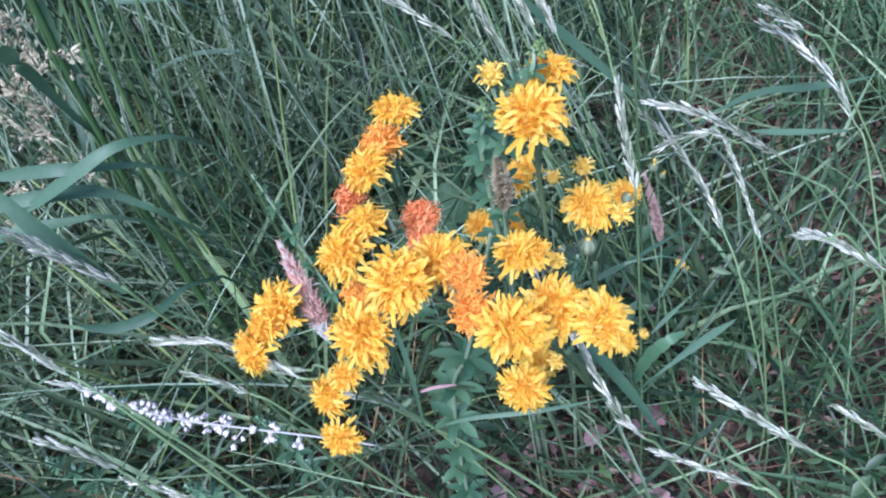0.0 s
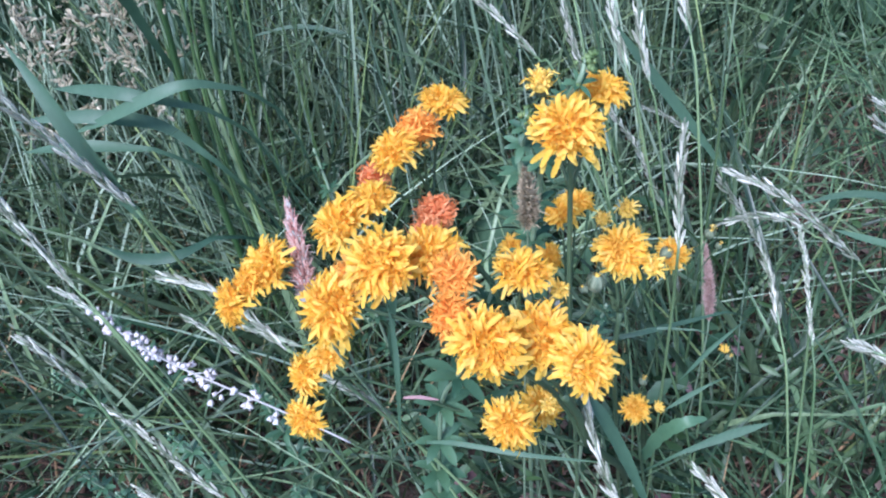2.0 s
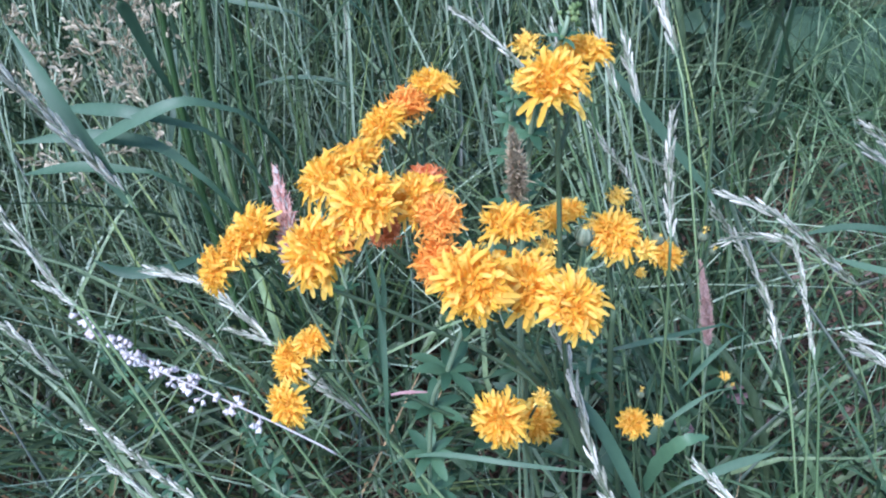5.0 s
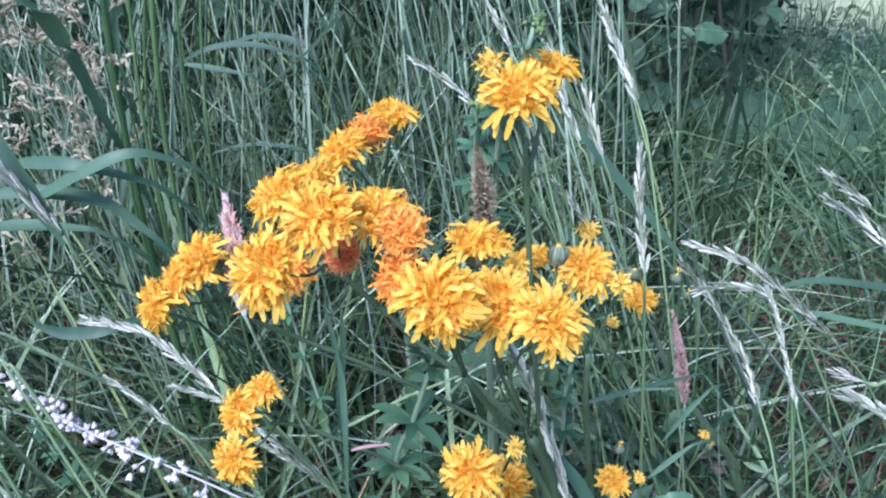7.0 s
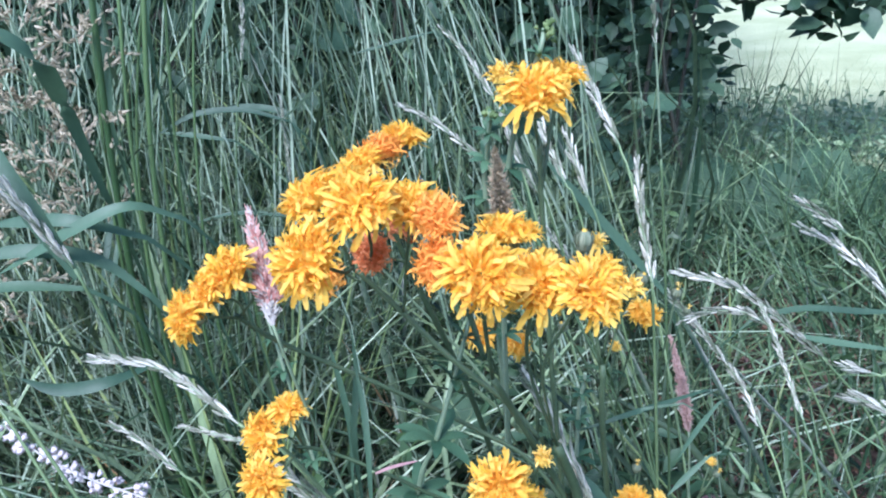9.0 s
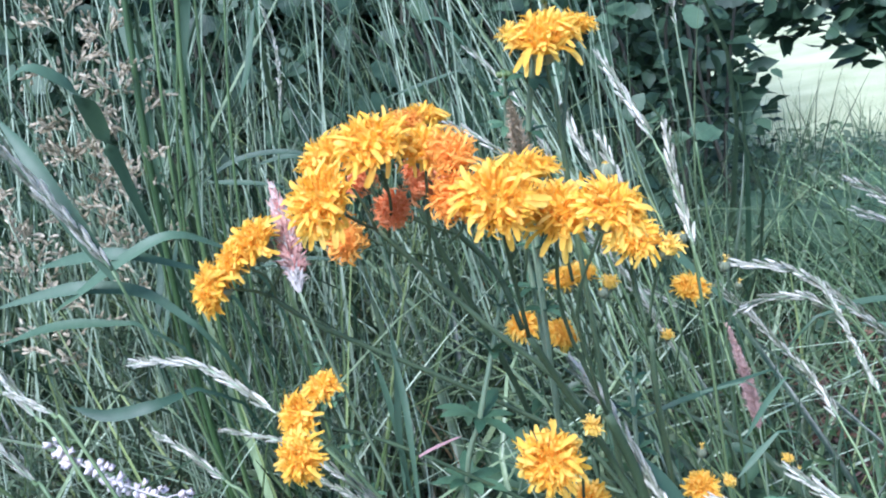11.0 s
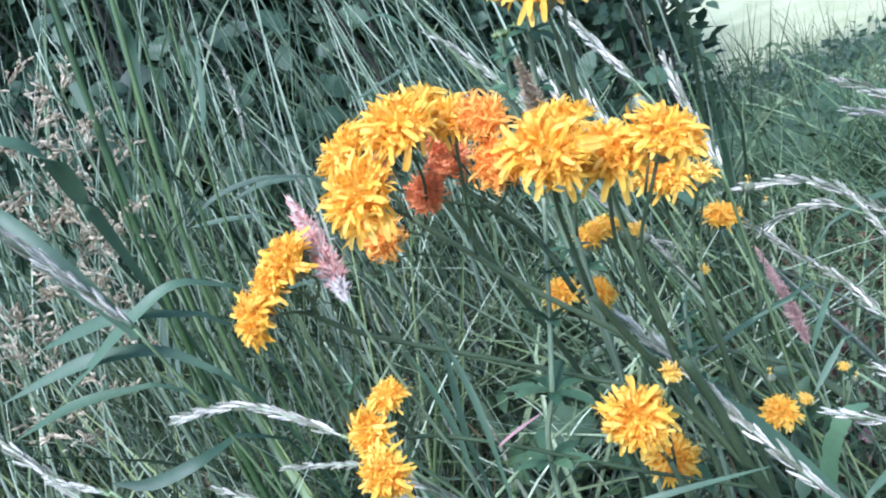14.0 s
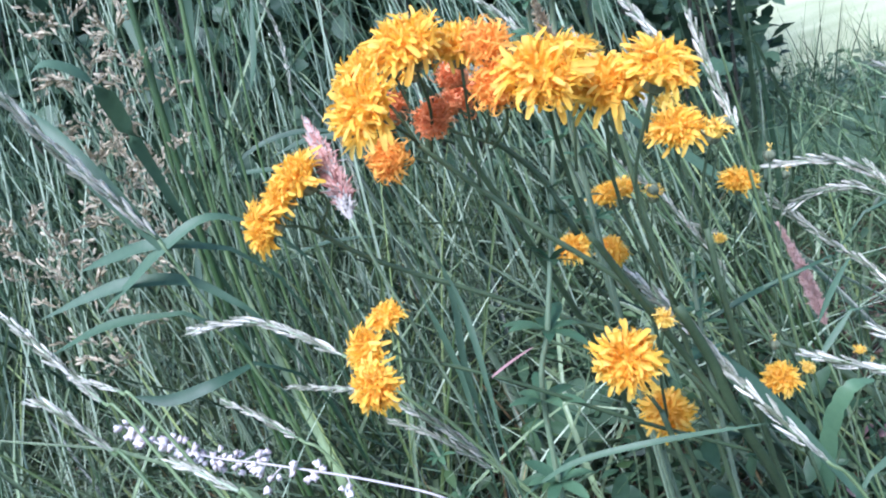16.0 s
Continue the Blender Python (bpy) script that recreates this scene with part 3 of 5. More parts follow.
# ---- grasses in ear ----
def spikelet_shape(length, width, awn=0.3):
    """A narrow pointed spikelet of overlapping scales, along z."""
    pieces = []
    for k in range(4):
        a = k * math.pi / 2 + 0.4
        out = np.array([math.cos(a), math.sin(a), 0]) * width * 0.5
        z0 = length * 0.14 * k
        line = np.array([(0, 0, z0), out + (0, 0, z0 + length * 0.3), out * 0.7 + (0, 0, z0 + length * 0.58), (0, 0, z0 * 0.3 + length * (0.9 + 0.1 * awn))])
        pieces.append(strap(line, width * 0.8, 0.45, 0, 0.7, out))
    return join(pieces)


SPIKELETS = [mesh("spikelet", *spikelet_shape(0.0098 * s, 0.00115 * s), EAR) for s in (0.9, 1.0, 1.15)]
EARS = 0


def grass_ear(points, size=1.0):
    """A flowering grass: spikelets pressed along both sides of the bent top of its stem."""
    global EARS
    r = np.random.default_rng(500 + EARS)
    EARS += 1
    top, down = points[:-1], points[-1]
    d = np.array(down) - np.array(points[-2])
    d /= np.linalg.norm(d)
    foot = np.array(down) + np.array([d[0], d[1], 0]) * down[2] * 0.45
    foot[2] = 0
    low = 0.5 * np.array(down) + 0.5 * foot + np.array([d[0], d[1], 0]) * down[2] * 0.12
    ob = thing("grass_ear", "pale silvery-green flowering grass ear on a bent stem", "grass", "grass ears", tuple(foot))
    inv = Matrix.Translation(-Vector(foot))
    s = part("stem", mesh("stem", *tube(spline([foot, low, down, points[-2]], 24), 0.0013, 0.0009, 5), EAR_STEM), ob)
    s.matrix_parent_inverse = inv
    line = spline(top, 40)
    axis = part("ear_axis", mesh("ear_axis", *tube(line, 0.0004, 0.0008, 5), STRAW_STEM), ob)
    axis.matrix_parent_inverse = inv
    steps = np.linalg.norm(np.diff(line, axis=0), axis=1)
    along = np.concatenate([[0], np.cumsum(steps)])
    gap = 0.0019 * size
    count = int(along[-1] / gap)
    tang, sd, up = frames_along(line)
    for k in range(min(count, 96)):
        at = k * gap + 0.001
        i = min(int(np.searchsorted(along, at)), 40)
        turn = k * 2.6 + r.uniform(-0.5, 0.5)
        out = sd[i] * math.cos(turn) + up[i] * math.sin(turn)
        grow = -tang[i] + out * r.uniform(0.06, 0.26) * min(1, 0.3 + k / 8)
        p = part("spikelet", SPIKELETS[r.integers(3)], ob, basis(grow, r.uniform(0, 6), size * r.uniform(0.8, 1.1) * min(1, 0.55 + k / 14), line[i] + out * 0.0009 * size))
        p.matrix_parent_inverse = inv
    return ob


def broad_blade(points, width):
    """One wide grass leaf, its foot carried down into the tangle."""
    p = np.array(points)
    d = p[-1] - p[-2]
    d /= np.linalg.norm(d)
    a = p[-1] + d * 0.03 + (0, 0.02, -0.05)
    foot = np.array([a[0] + d[0] * 0.02, a[1] + 0.10, 0.0])
    line = np.concatenate([spline([foot, 0.5 * (a + foot) + (0, 0, 0.03), a, p[-1]], 8)[:-1], spline(p[::-1], 20)])
    ob = new("grass_leaf", mesh("grass_leaf", *strap(line, width * 0.85, 0.25, rng.uniform(-0.5, 0.5), 0.05, (0.1, -0.6, 0.8), 0.55), BROAD))
    return tagged(ob, "broad arching blue-green grass leaf in the tangle", "grass leaf", "broad grass leaves")


grass_ear([(0.138, 0.242, 0.780), (0.142, 0.244, 0.740), (0.148, 0.247, 0.690), (0.158, 0.252, 0.565), (0.165, 0.255, 0.450)], 0.7)
grass_ear([(0.108, 0.152, 0.602), (0.105, 0.135, 0.575), (0.105, 0.116, 0.542), (0.110, 0.120, 0.450)], 1.0)
# the broad leaves of one clump beside the flowers
broad_blade([(-0.322, 0.280, 0.528), (-0.285, 0.272, 0.545), (-0.251, 0.267, 0.561), (-0.214, 0.273, 0.570), (-0.187, 0.300, 0.546)], 0.0115)
broad_blade([(-0.325, 0.292, 0.562), (-0.290, 0.282, 0.565), (-0.253, 0.272, 0.564), (-0.212, 0.284, 0.541)], 0.0115)
broad_blade([(-0.365, 0.283, 0.540), (-0.320, 0.280, 0.544), (-0.286, 0.278, 0.543), (-0.249, 0.283, 0.528), (-0.219, 0.280, 0.496)], 0.0125)
broad_blade([(-0.370, 0.282, 0.512), (-0.315, 0.276, 0.519), (-0.265, 0.282, 0.508)], 0.0115)
broad_blade([(-0.272, 0.236, 0.694), (-0.253, 0.234, 0.699), (-0.237, 0.250, 0.677), (-0.245, 0.293, 0.637), (-0.247, 0.320, 0.572)], 0.0150)
for x, y, z, r in ((-0.246, 0.326, 0.95, 0.0034), (-0.234, 0.334, 0.90, 0.0018), (-0.222, 0.340, 0.86, 0.0027), (-0.238, 0.350, 0.78, 0.0015), (-0.205, 0.352, 0.92, 0.0016), (-0.258, 0.345, 0.88, 0.0018), (-0.190, 0.345, 0.84, 0.0013)):
    stalk = new("grass_stalk", mesh("grass_stalk", *tube(spline([(x - 0.01, y + 0.02, 0), (x, y, 0.5), (x + 0.070, y - 0.006, z)], 16), r, r * 0.6, 6), CULM))
    tagged(stalk, "upright olive-green grass stalk of the broad-leaved clump", "grass stalk", "grass stalks")
# ---- grass ears on bent stems: tip, along the ear, its foot, then down the stem ----
grass_ear([(-0.228, 0.109, 0.684), (-0.219, 0.112, 0.654), (-0.207, 0.116, 0.624), (-0.194, 0.119, 0.591), (-0.175, 0.121, 0.486)], 1.25)
grass_ear([(-0.318, 0.171, 0.571), (-0.300, 0.156, 0.551), (-0.283, 0.143, 0.531), (-0.268, 0.131, 0.514), (-0.245, 0.112, 0.486)], 1.2)
grass_ear([(-0.203, 0.123, 0.493), (-0.189, 0.120, 0.481), (-0.170, 0.114, 0.461), (-0.149, 0.105, 0.428)], 0.8)
grass_ear([(-0.201, 0.116, 0.540), (-0.165, 0.105, 0.537), (-0.143, 0.092, 0.528), (-0.121, 0.078, 0.513), (-0.091, 0.078, 0.474)], 1.0)
grass_ear([(-0.163, 0.113, 0.492), (-0.145, 0.111, 0.486), (-0.124, 0.105, 0.480), (-0.099, 0.096, 0.465)], 0.7)
grass_ear([(-0.110, 0.090, 0.476), (-0.095, 0.086, 0.460), (-0.074, 0.087, 0.427), (-0.062, 0.089, 0.396)], 0.9)
grass_ear([(-0.116, 0.096, 0.462), (-0.096, 0.092, 0.447), (-0.074, 0.094, 0.415), (-0.061, 0.088, 0.392)], 0.7)
grass_ear([(0.025, 0.400, 0.649), (0.043, 0.383, 0.625), (0.058, 0.364, 0.596), (0.073, 0.328, 0.542)], 1.0)
grass_ear([(0.127, 0.373, 0.625), (0.137, 0.343, 0.591), (0.147, 0.313, 0.558), (0.154, 0.289, 0.510)], 1.5)
grass_ear([(0.176, 0.271, 0.465), (0.201, 0.252, 0.464), (0.227, 0.237, 0.451), (0.282, 0.234, 0.395), (0.324, 0.220, 0.331)], 1.35)
grass_ear([(0.170, 0.237, 0.441), (0.193, 0.239, 0.445), (0.220, 0.239, 0.440), (0.239, 0.236, 0.427), (0.264, 0.237, 0.394)], 1.2)
grass_ear([(0.035, 0.149, 0.476), (0.048, 0.106, 0.457), (0.055, 0.068, 0.441), (0.062, 0.036, 0.428), (0.074, 0.024, 0.408), (0.090, 0.022, 0.375)], 1.4)
grass_ear([(-0.019, 0.309, 0.611), (0.007, 0.293, 0.598), (0.035, 0.274, 0.573), (0.056, 0.254, 0.544)], 1.0)
grass_ear([(0.087, 0.339, 0.492), (0.120, 0.338, 0.441), (0.152, 0.338, 0.364), (0.180, 0.329, 0.292)], 1.0)
grass_ear([(0.112, 0.344, 0.566), (0.115, 0.327, 0.547), (0.122, 0.315, 0.519), (0.132, 0.301, 0.474)], 1.3)
grass_ear([(0.150, 0.485, 0.373), (0.181, 0.488, 0.356), (0.206, 0.485, 0.335), (0.238, 0.470, 0.300)], 0.9)
grass_ear([(0.182, 0.298, 0.434), (0.214, 0.280, 0.389), (0.218, 0.237, 0.380), (0.218, 0.197, 0.366), (0.226, 0.168, 0.320)], 1.25)
grass_ear([(0.210, 0.199, 0.471), (0.213, 0.186, 0.457), (0.215, 0.167, 0.438), (0.220, 0.151, 0.391)], 0.8)
grass_ear([(0.195, 0.082, 0.497), (0.204, 0.080, 0.494), (0.215, 0.078, 0.490), (0.242, 0.074, 0.467)], 1.1)
grass_ear([(-0.282, 0.106, 0.420), (-0.242, 0.078, 0.428), (-0.200, 0.045, 0.438), (-0.166, 0.021, 0.445), (-0.137, -0.002, 0.431)], 0.9)
grass_ear([(-0.266, 0.111, 0.539), (-0.255, 0.108, 0.534), (-0.241, 0.102, 0.526), (-0.224, 0.092, 0.498)], 0.7)
grass_ear([(-0.265, 0.066, 0.549), (-0.250, 0.060, 0.542), (-0.232, 0.053, 0.516), (-0.210, 0.032, 0.492)], 0.9)
grass_ear([(-0.173, -0.018, 0.535), (-0.163, -0.023, 0.529), (-0.150, -0.030, 0.520), (-0.139, -0.038, 0.495)], 0.8)
grass_ear([(0.301, 0.319, 0.469), (0.324, 0.287, 0.456), (0.336, 0.252, 0.438), (0.341, 0.228, 0.418), (0.342, 0.195, 0.390)], 1.6)
grass_ear([(0.223, 0.114, 0.450), (0.244, 0.106, 0.443), (0.275, 0.081, 0.423), (0.299, 0.056, 0.389)], 1.35)
grass_ear([(0.105, 0.026, 0.465), (0.130, 0.004, 0.446), (0.162, -0.023, 0.424), (0.192, -0.045, 0.392)], 1.0)
grass_ear([(0.160, -0.025, 0.488), (0.171, -0.034, 0.480), (0.184, -0.046, 0.471), (0.207, -0.067, 0.440)], 0.8)
grass_ear([(0.058, -0.019, 0.491), (0.084, -0.034, 0.479), (0.105, -0.046, 0.469), (0.124, -0.059, 0.445)], 0.8)
grass_ear([(0.213, 0.174, 0.446), (0.214, 0.158, 0.432), (0.215, 0.140, 0.415), (0.216, 0.112, 0.376)], 0.7)
grass_ear([(0.087, 0.352, 0.598), (0.094, 0.331, 0.564), (0.103, 0.311, 0.534), (0.114, 0.299, 0.498)], 1.3)
grass_ear([(0.052, 0.291, 0.604), (0.062, 0.281, 0.570), (0.074, 0.272, 0.544), (0.086, 0.272, 0.511)], 1.0)
grass_ear([(0.284, 0.299, 0.503), (0.303, 0.294, 0.489), (0.324, 0.288, 0.471), (0.351, 0.278, 0.438)], 1.4)
grass_ear([(-0.134, 0.538, 0.582), (-0.134, 0.524, 0.536), (-0.136, 0.511, 0.497), (-0.148, 0.483, 0.409)], 0.8)
grass_ear([(-0.165, 0.585, 0.728), (-0.159, 0.572, 0.679), (-0.167, 0.554, 0.617), (-0.187, 0.528, 0.528)], 0.8)

# ---- single broad grass leaves ----
flag = new("grass_leaf", mesh("grass_leaf", *strap(spline([(-0.1936, 0.1188, 0.586), (-0.203, 0.122, 0.609), (-0.214, 0.129, 0.632), (-0.228, 0.142, 0.658), (-0.245, 0.158, 0.678)], 20), 0.0105, 0.35, 0.3, 0.45, (0.2, -0.8, 0.5), 0.35), BROAD))
tagged(flag, "blue-green flag leaf sheathing the stem of a grass ear", "grass leaf", "broad grass leaves")
broad_blade([(-0.241, 0.375, 0.749), (-0.234, 0.363, 0.710), (-0.229, 0.351, 0.670), (-0.236, 0.344, 0.614)], 0.011)
broad_blade([(-0.189, 0.402, 0.776), (-0.190, 0.394, 0.749), (-0.193, 0.398, 0.726), (-0.206, 0.395, 0.681)], 0.011)
broad_blade([(0.095, 0.387, 0.540), (0.134, 0.372, 0.490), (0.170, 0.361, 0.443), (0.203, 0.350, 0.398)], 0.011)
broad_blade([(-0.218, 0.571, 0.563), (-0.175, 0.564, 0.568), (-0.133, 0.548, 0.560), (-0.123, 0.539, 0.544)], 0.009)
broad_blade([(0.064, 0.056, 0.413), (0.013, 0.058, 0.422), (-0.031, 0.069, 0.419), (-0.060, 0.078, 0.405)], 0.0040)
broad_blade([(-0.060, 0.092, 0.533), (-0.058, 0.080, 0.513), (-0.058, 0.068, 0.493), (-0.061, 0.057, 0.455)], 0.004)
broad_blade([(0.055, 0.136, 0.432), (0.085, 0.138, 0.436), (0.107, 0.140, 0.440), (0.132, 0.133, 0.446)], 0.003)
broad_blade([(0.046, 0.096, 0.447), (0.063, 0.082, 0.430), (0.081, 0.065, 0.395), (0.096, 0.048, 0.360)], 0.010)
broad_blade([(0.267, 0.315, 0.383), (0.295, 0.319, 0.387), (0.326, 0.319, 0.386), (0.389, 0.312, 0.377)], 0.007)
broad_blade([(0.274, 0.269, 0.396), (0.306, 0.262, 0.388), (0.360, 0.252, 0.377)], 0.007)
broad_blade([(-0.302, 0.495, 0.540), (-0.300, 0.464, 0.511), (-0.301, 0.429, 0.479), (-0.309, 0.410, 0.448)], 0.008)
broad_blade([(-0.292, 0.513, 0.528), (-0.295, 0.481, 0.499), (-0.300, 0.445, 0.467), (-0.309, 0.426, 0.435)], 0.007)
broad_blade([(-0.241, 0.453, 0.574), (-0.201, 0.457, 0.589), (-0.158, 0.457, 0.588), (-0.118, 0.452, 0.574)], 0.007)
broad_blade([(-0.242, 0.483, 0.570), (-0.212, 0.481, 0.564), (-0.175, 0.478, 0.555)], 0.007)
broad_blade([(-0.285, 0.196, 0.489), (-0.262, 0.192, 0.479), (-0.232, 0.192, 0.479), (-0.208, 0.212, 0.476)], 0.010)
broad_blade([(-0.085, 0.193, 0.488), (-0.081, 0.185, 0.463), (-0.078, 0.175, 0.430), (-0.081, 0.165, 0.398)], 0.005)
broad_blade([(-0.010, 0.619, 0.674), (0.015, 0.618, 0.673), (0.035, 0.609, 0.645)], 0.008)
broad_blade([(-0.062, 0.597, 0.603), (-0.010, 0.599, 0.611), (0.029, 0.600, 0.617)], 0.006)
broad_blade([(-0.202, 0.535, 0.636), (-0.187, 0.545, 0.666), (-0.170, 0.561, 0.719)], 0.009)
broad_blade([(-0.063, 0.138, 0.526), (-0.064, 0.129, 0.498), (-0.070, 0.119, 0.465), (-0.071, 0.116, 0.421)], 0.005)
broad_blade([(0.069, 0.135, 0.435), (0.093, 0.136, 0.440), (0.124, 0.145, 0.439), (0.156, 0.154, 0.438)], 0.004)
broad_blade([(0.108, 0.095, 0.410), (0.122, 0.098, 0.421), (0.135, 0.100, 0.431)], 0.004)
broad_blade([(0.119, 0.110, 0.422), (0.138, 0.124, 0.433), (0.156, 0.135, 0.442)], 0.004)
broad_blade([(0.206, 0.137, 0.321), (0.172, 0.129, 0.317), (0.134, 0.118, 0.311)], 0.008)
broad_blade([(0.428, 0.303, 0.379), (0.365, 0.308, 0.382), (0.313, 0.317, 0.388), (0.263, 0.314, 0.385)], 0.006)
broad_blade([(-0.122, 0.520, 0.448), (-0.166, 0.533, 0.458), (-0.207, 0.538, 0.462), (-0.246, 0.533, 0.458)], 0.006)


def foxtail(tip, base, stem_points, width, material, label, pale=True, seed=0, bristle=0.012):
    """A soft cylindrical spike of fine bristles on a thin stem."""
    r = np.random.default_rng(seed)
    foot = stem_points[-1]
    ob = thing("foxtail_grass", label, "grass", "foxtail spikes", foot)
    inv = Matrix.Translation(-Vector(foot))
    st = part("stem", mesh("stem", *tube(spline([base, *stem_points], 14), 0.0007, 0.0010, 5), STRAW_STEM), ob)
    st.matrix_parent_inverse = inv
    line = spline([base, np.array(base) * 0.5 + np.array(tip) * 0.5 + (0.001, 0, 0.001), tip], 60)
    tang, sd, up = frames_along(line)
    core, tips = [], []
    for i in range(0, 60):
        u = i / 60
        rad = width / 2 * min(1, 0.45 + u * 3.0) * max(0.15, 1 - max(0, (u - 0.30) / 0.70) ** 1.5) * r.uniform(0.8, 1.15)
        for k in range(20):
            a = r.uniform(0, 2 * math.pi)
            out = sd[i] * math.cos(a) + up[i] * math.sin(a)
            L = bristle * r.uniform(0.5, 1.0)
            p0 = line[i] + out * rad * 0.2
            p1 = line[i] + out * rad * 0.75 + tang[i] * L * 0.35
            p2 = line[i] + out * rad * r.uniform(0.7, 1.25 + 0.9 * r.random() ** 4) + tang[i] * L * r.uniform(0.2, 0.8) + r.normal(size=3) * 0.0009
            (tips if pale and (u < 0.12 or r.random() < 0.16 + 0.7 * max(0, u - 0.6)) else core).append(strap(np.array([p0, p1, p2]), r.uniform(0.0008, 0.0014), 0.3, 0, 0.8))
    sp = part("spike", mesh("spike", *join(core), material), ob)
    sp.matrix_parent_inverse = inv
    if tips:
        q = part("bristles", mesh("bristles", *join(tips), TIP), ob, None, "white silky bristles")
        q.matrix_parent_inverse = inv
    return ob


foxtail((-0.094, 0.079, 0.621), (-0.0875, 0.048, 0.582), [(-0.083, 0.055, 0.54), (-0.070, 0.075, 0.44), (-0.045, 0.12, 0.2), (-0.03, 0.15, 0)], 0.0098, PINK, "pink and white soft foxtail spike between flower heads", seed=1)
foxtail((0.019, 0.080, 0.636), (0.020, 0.092, 0.588), [(0.020, 0.101, 0.55), (0.015, 0.115, 0.35), (0.01, 0.13, 0)], 0.0095, GREY, "grey-brown faded foxtail spike under the tall flower", False, 2, 0.010)
foxtail((0.155, 0.215, 0.440), (0.166, 0.205, 0.365), [(0.168, 0.206, 0.33), (0.175, 0.22, 0.15), (0.18, 0.23, 0)], 0.0085, ROSE, "brownish-pink foxtail spike low in the grass", False, 3, 0.010)


# ---- loose brown panicles ----
def seed_cluster(s):
    """Three spikelets side by side on one short foot."""
    out = []
    for k, (turn, up) in enumerate(((0.0, 0.0), (0.45, 0.0065), (-0.5, 0.0125))):
        v, f = spikelet_shape(0.0078 * s * (1 - 0.12 * k), 0.0016 * s, 0.0)
        m = Matrix.Translation((0.0012 * turn, 0.001 * k, up)) @ Matrix.Rotation(turn, 4, "Y") @ Matrix.Rotation(turn * 0.7, 4, "X")
        out.append(([tuple(m @ Vector(p)) for p in v], f))
    return join(out)


SEEDS = [mesh("spikelet", *seed_cluster(s), SEED) for s in (0.85, 1.0, 1.2)]


def panicle(top, lean, height, seed, branches=11):
    """A grass with a loose branched head of brown spikelets."""
    r = np.random.default_rng(seed)
    top = np.array(top)
    foot = np.array([top[0] - lean[0], top[1] - lean[1], 0.0])
    ob = thing("panicle_grass", "loose straw-brown grass panicle on an upright stem", "grass", "brown panicles", tuple(foot))
    line = spline([foot * 0, (top - foot) * (0.3, 0.3, 0.5), top - foot], 20)
    part("stem", mesh("stem", *tube(line, 0.0013, 0.0005, 5), STRAW_STEM), ob)
    twigs, ends = [], []
    for k in range(branches):
        u = 1 - height * (k + 0.3) / branches / top[2]
        i = min(int(u * 20), 20)
        a = k * 2.4 + r.uniform(-0.4, 0.4)
        L = height * 0.30 * (0.35 + 0.65 * k / branches) * r.uniform(0.7, 1.1)
        out = np.array([math.cos(a), math.sin(a), r.uniform(0.5, 1.5)])
        end = line[i] + out * L
        mid_p = line[i] + out * L * 0.5 + (0, 0, L * 0.12)
        tw = spline([line[i], mid_p, end - (0, 0, L * 0.15)], 8)
        twigs.append(tube(tw, 0.0004, 0.0002, 4))
        for j in range(3, 9):
            ends.append((tw[j], tw[j] - tw[j - 1]))
    part("branches", mesh("branches", *join(twigs), STRAW_STEM), ob)
    for p, d in ends:
        part("spikelet", SEEDS[r.integers(3)], ob, basis(d / np.linalg.norm(d) + r.normal(size=3) * 0.35, r.uniform(0, 6), r.uniform(0.8, 1.15), p))
    return ob


for k, (top, lean, h) in enumerate((((-0.236, 0.330, 0.745), (0.03, -0.02), 0.13), ((-0.285, 0.370, 0.760), (0.02, 0.0), 0.15),
                                   ((-0.310, 0.360, 0.655), (-0.02, -0.02), 0.14), ((-0.315, 0.410, 0.710), (-0.01, 0.02), 0.15), ((-0.400, 0.380, 0.620), (-0.03, 0.0), 0.14),
                                   ((-0.355, 0.330, 0.600), (-0.03, 0.0), 0.15), ((-0.270, 0.345, 0.640), (0.01, 0.0), 0.13))):
    panicle(top, lean, h, 700 + k)


# ---- whitish budded stalk ----
def bud_shape():
    """A tiny flower not quite open: four blunt lobes round a swollen foot."""
    r = np.random.default_rng(3)
    verts, faces, sides = [], [], 8
    for z, rad in ((0, 0.25), (0.25, 0.8), (0.55, 0.85), (0.9, 1.0), (1.1, 0.45)):
        verts += [(rad * (1 + (0.35 if j % 2 else -0.25) * z) * math.cos(a) * 0.5, rad * (1 + (0.35 if j % 2 else -0.25) * z) * math.sin(a) * 0.5, z - (0 if j % 2 else 0.2 * z) + 0.06 * r.normal())
                  for j, a in enumerate(np.arange(sides) * 2 * math.pi / sides)]
    for i in range(4):
        faces += [(i * sides + j, i * sides + (j + 1) % sides, (i + 1) * sides + (j + 1) % sides, (i + 1) * sides + j) for j in range(sides)]
    faces += [tuple(range(sides))[::-1], tuple(range(4 * sides, 5 * sides))]
    return verts, faces


BUD = mesh("bud", *bud_shape(), WHITE)
white = thing("white_budded_stalk", "leaning stalk set with clusters of small whitish-pink buds", "wildflower", at=(-0.02, 0.10, 0))
wline = spline([(-0.262, 0.128, 0.497), (-0.238, 0.112, 0.484), (-0.210, 0.100, 0.473), (-0.180, 0.090, 0.463), (-0.130, 0.076, 0.442), (-0.095, 0.068, 0.420), (-0.06, 0.07, 0.37), (-0.03, 0.08, 0.22), (-0.02, 0.10, 0)], 80)
part("stem", mesh("stem", *tube(wline[:50], 0.0006, 0.0007, 6), PALE_STALK), white)
part("stem", mesh("stem", *tube(wline[49:], 0.0007, 0.0009, 6), STALK), white)
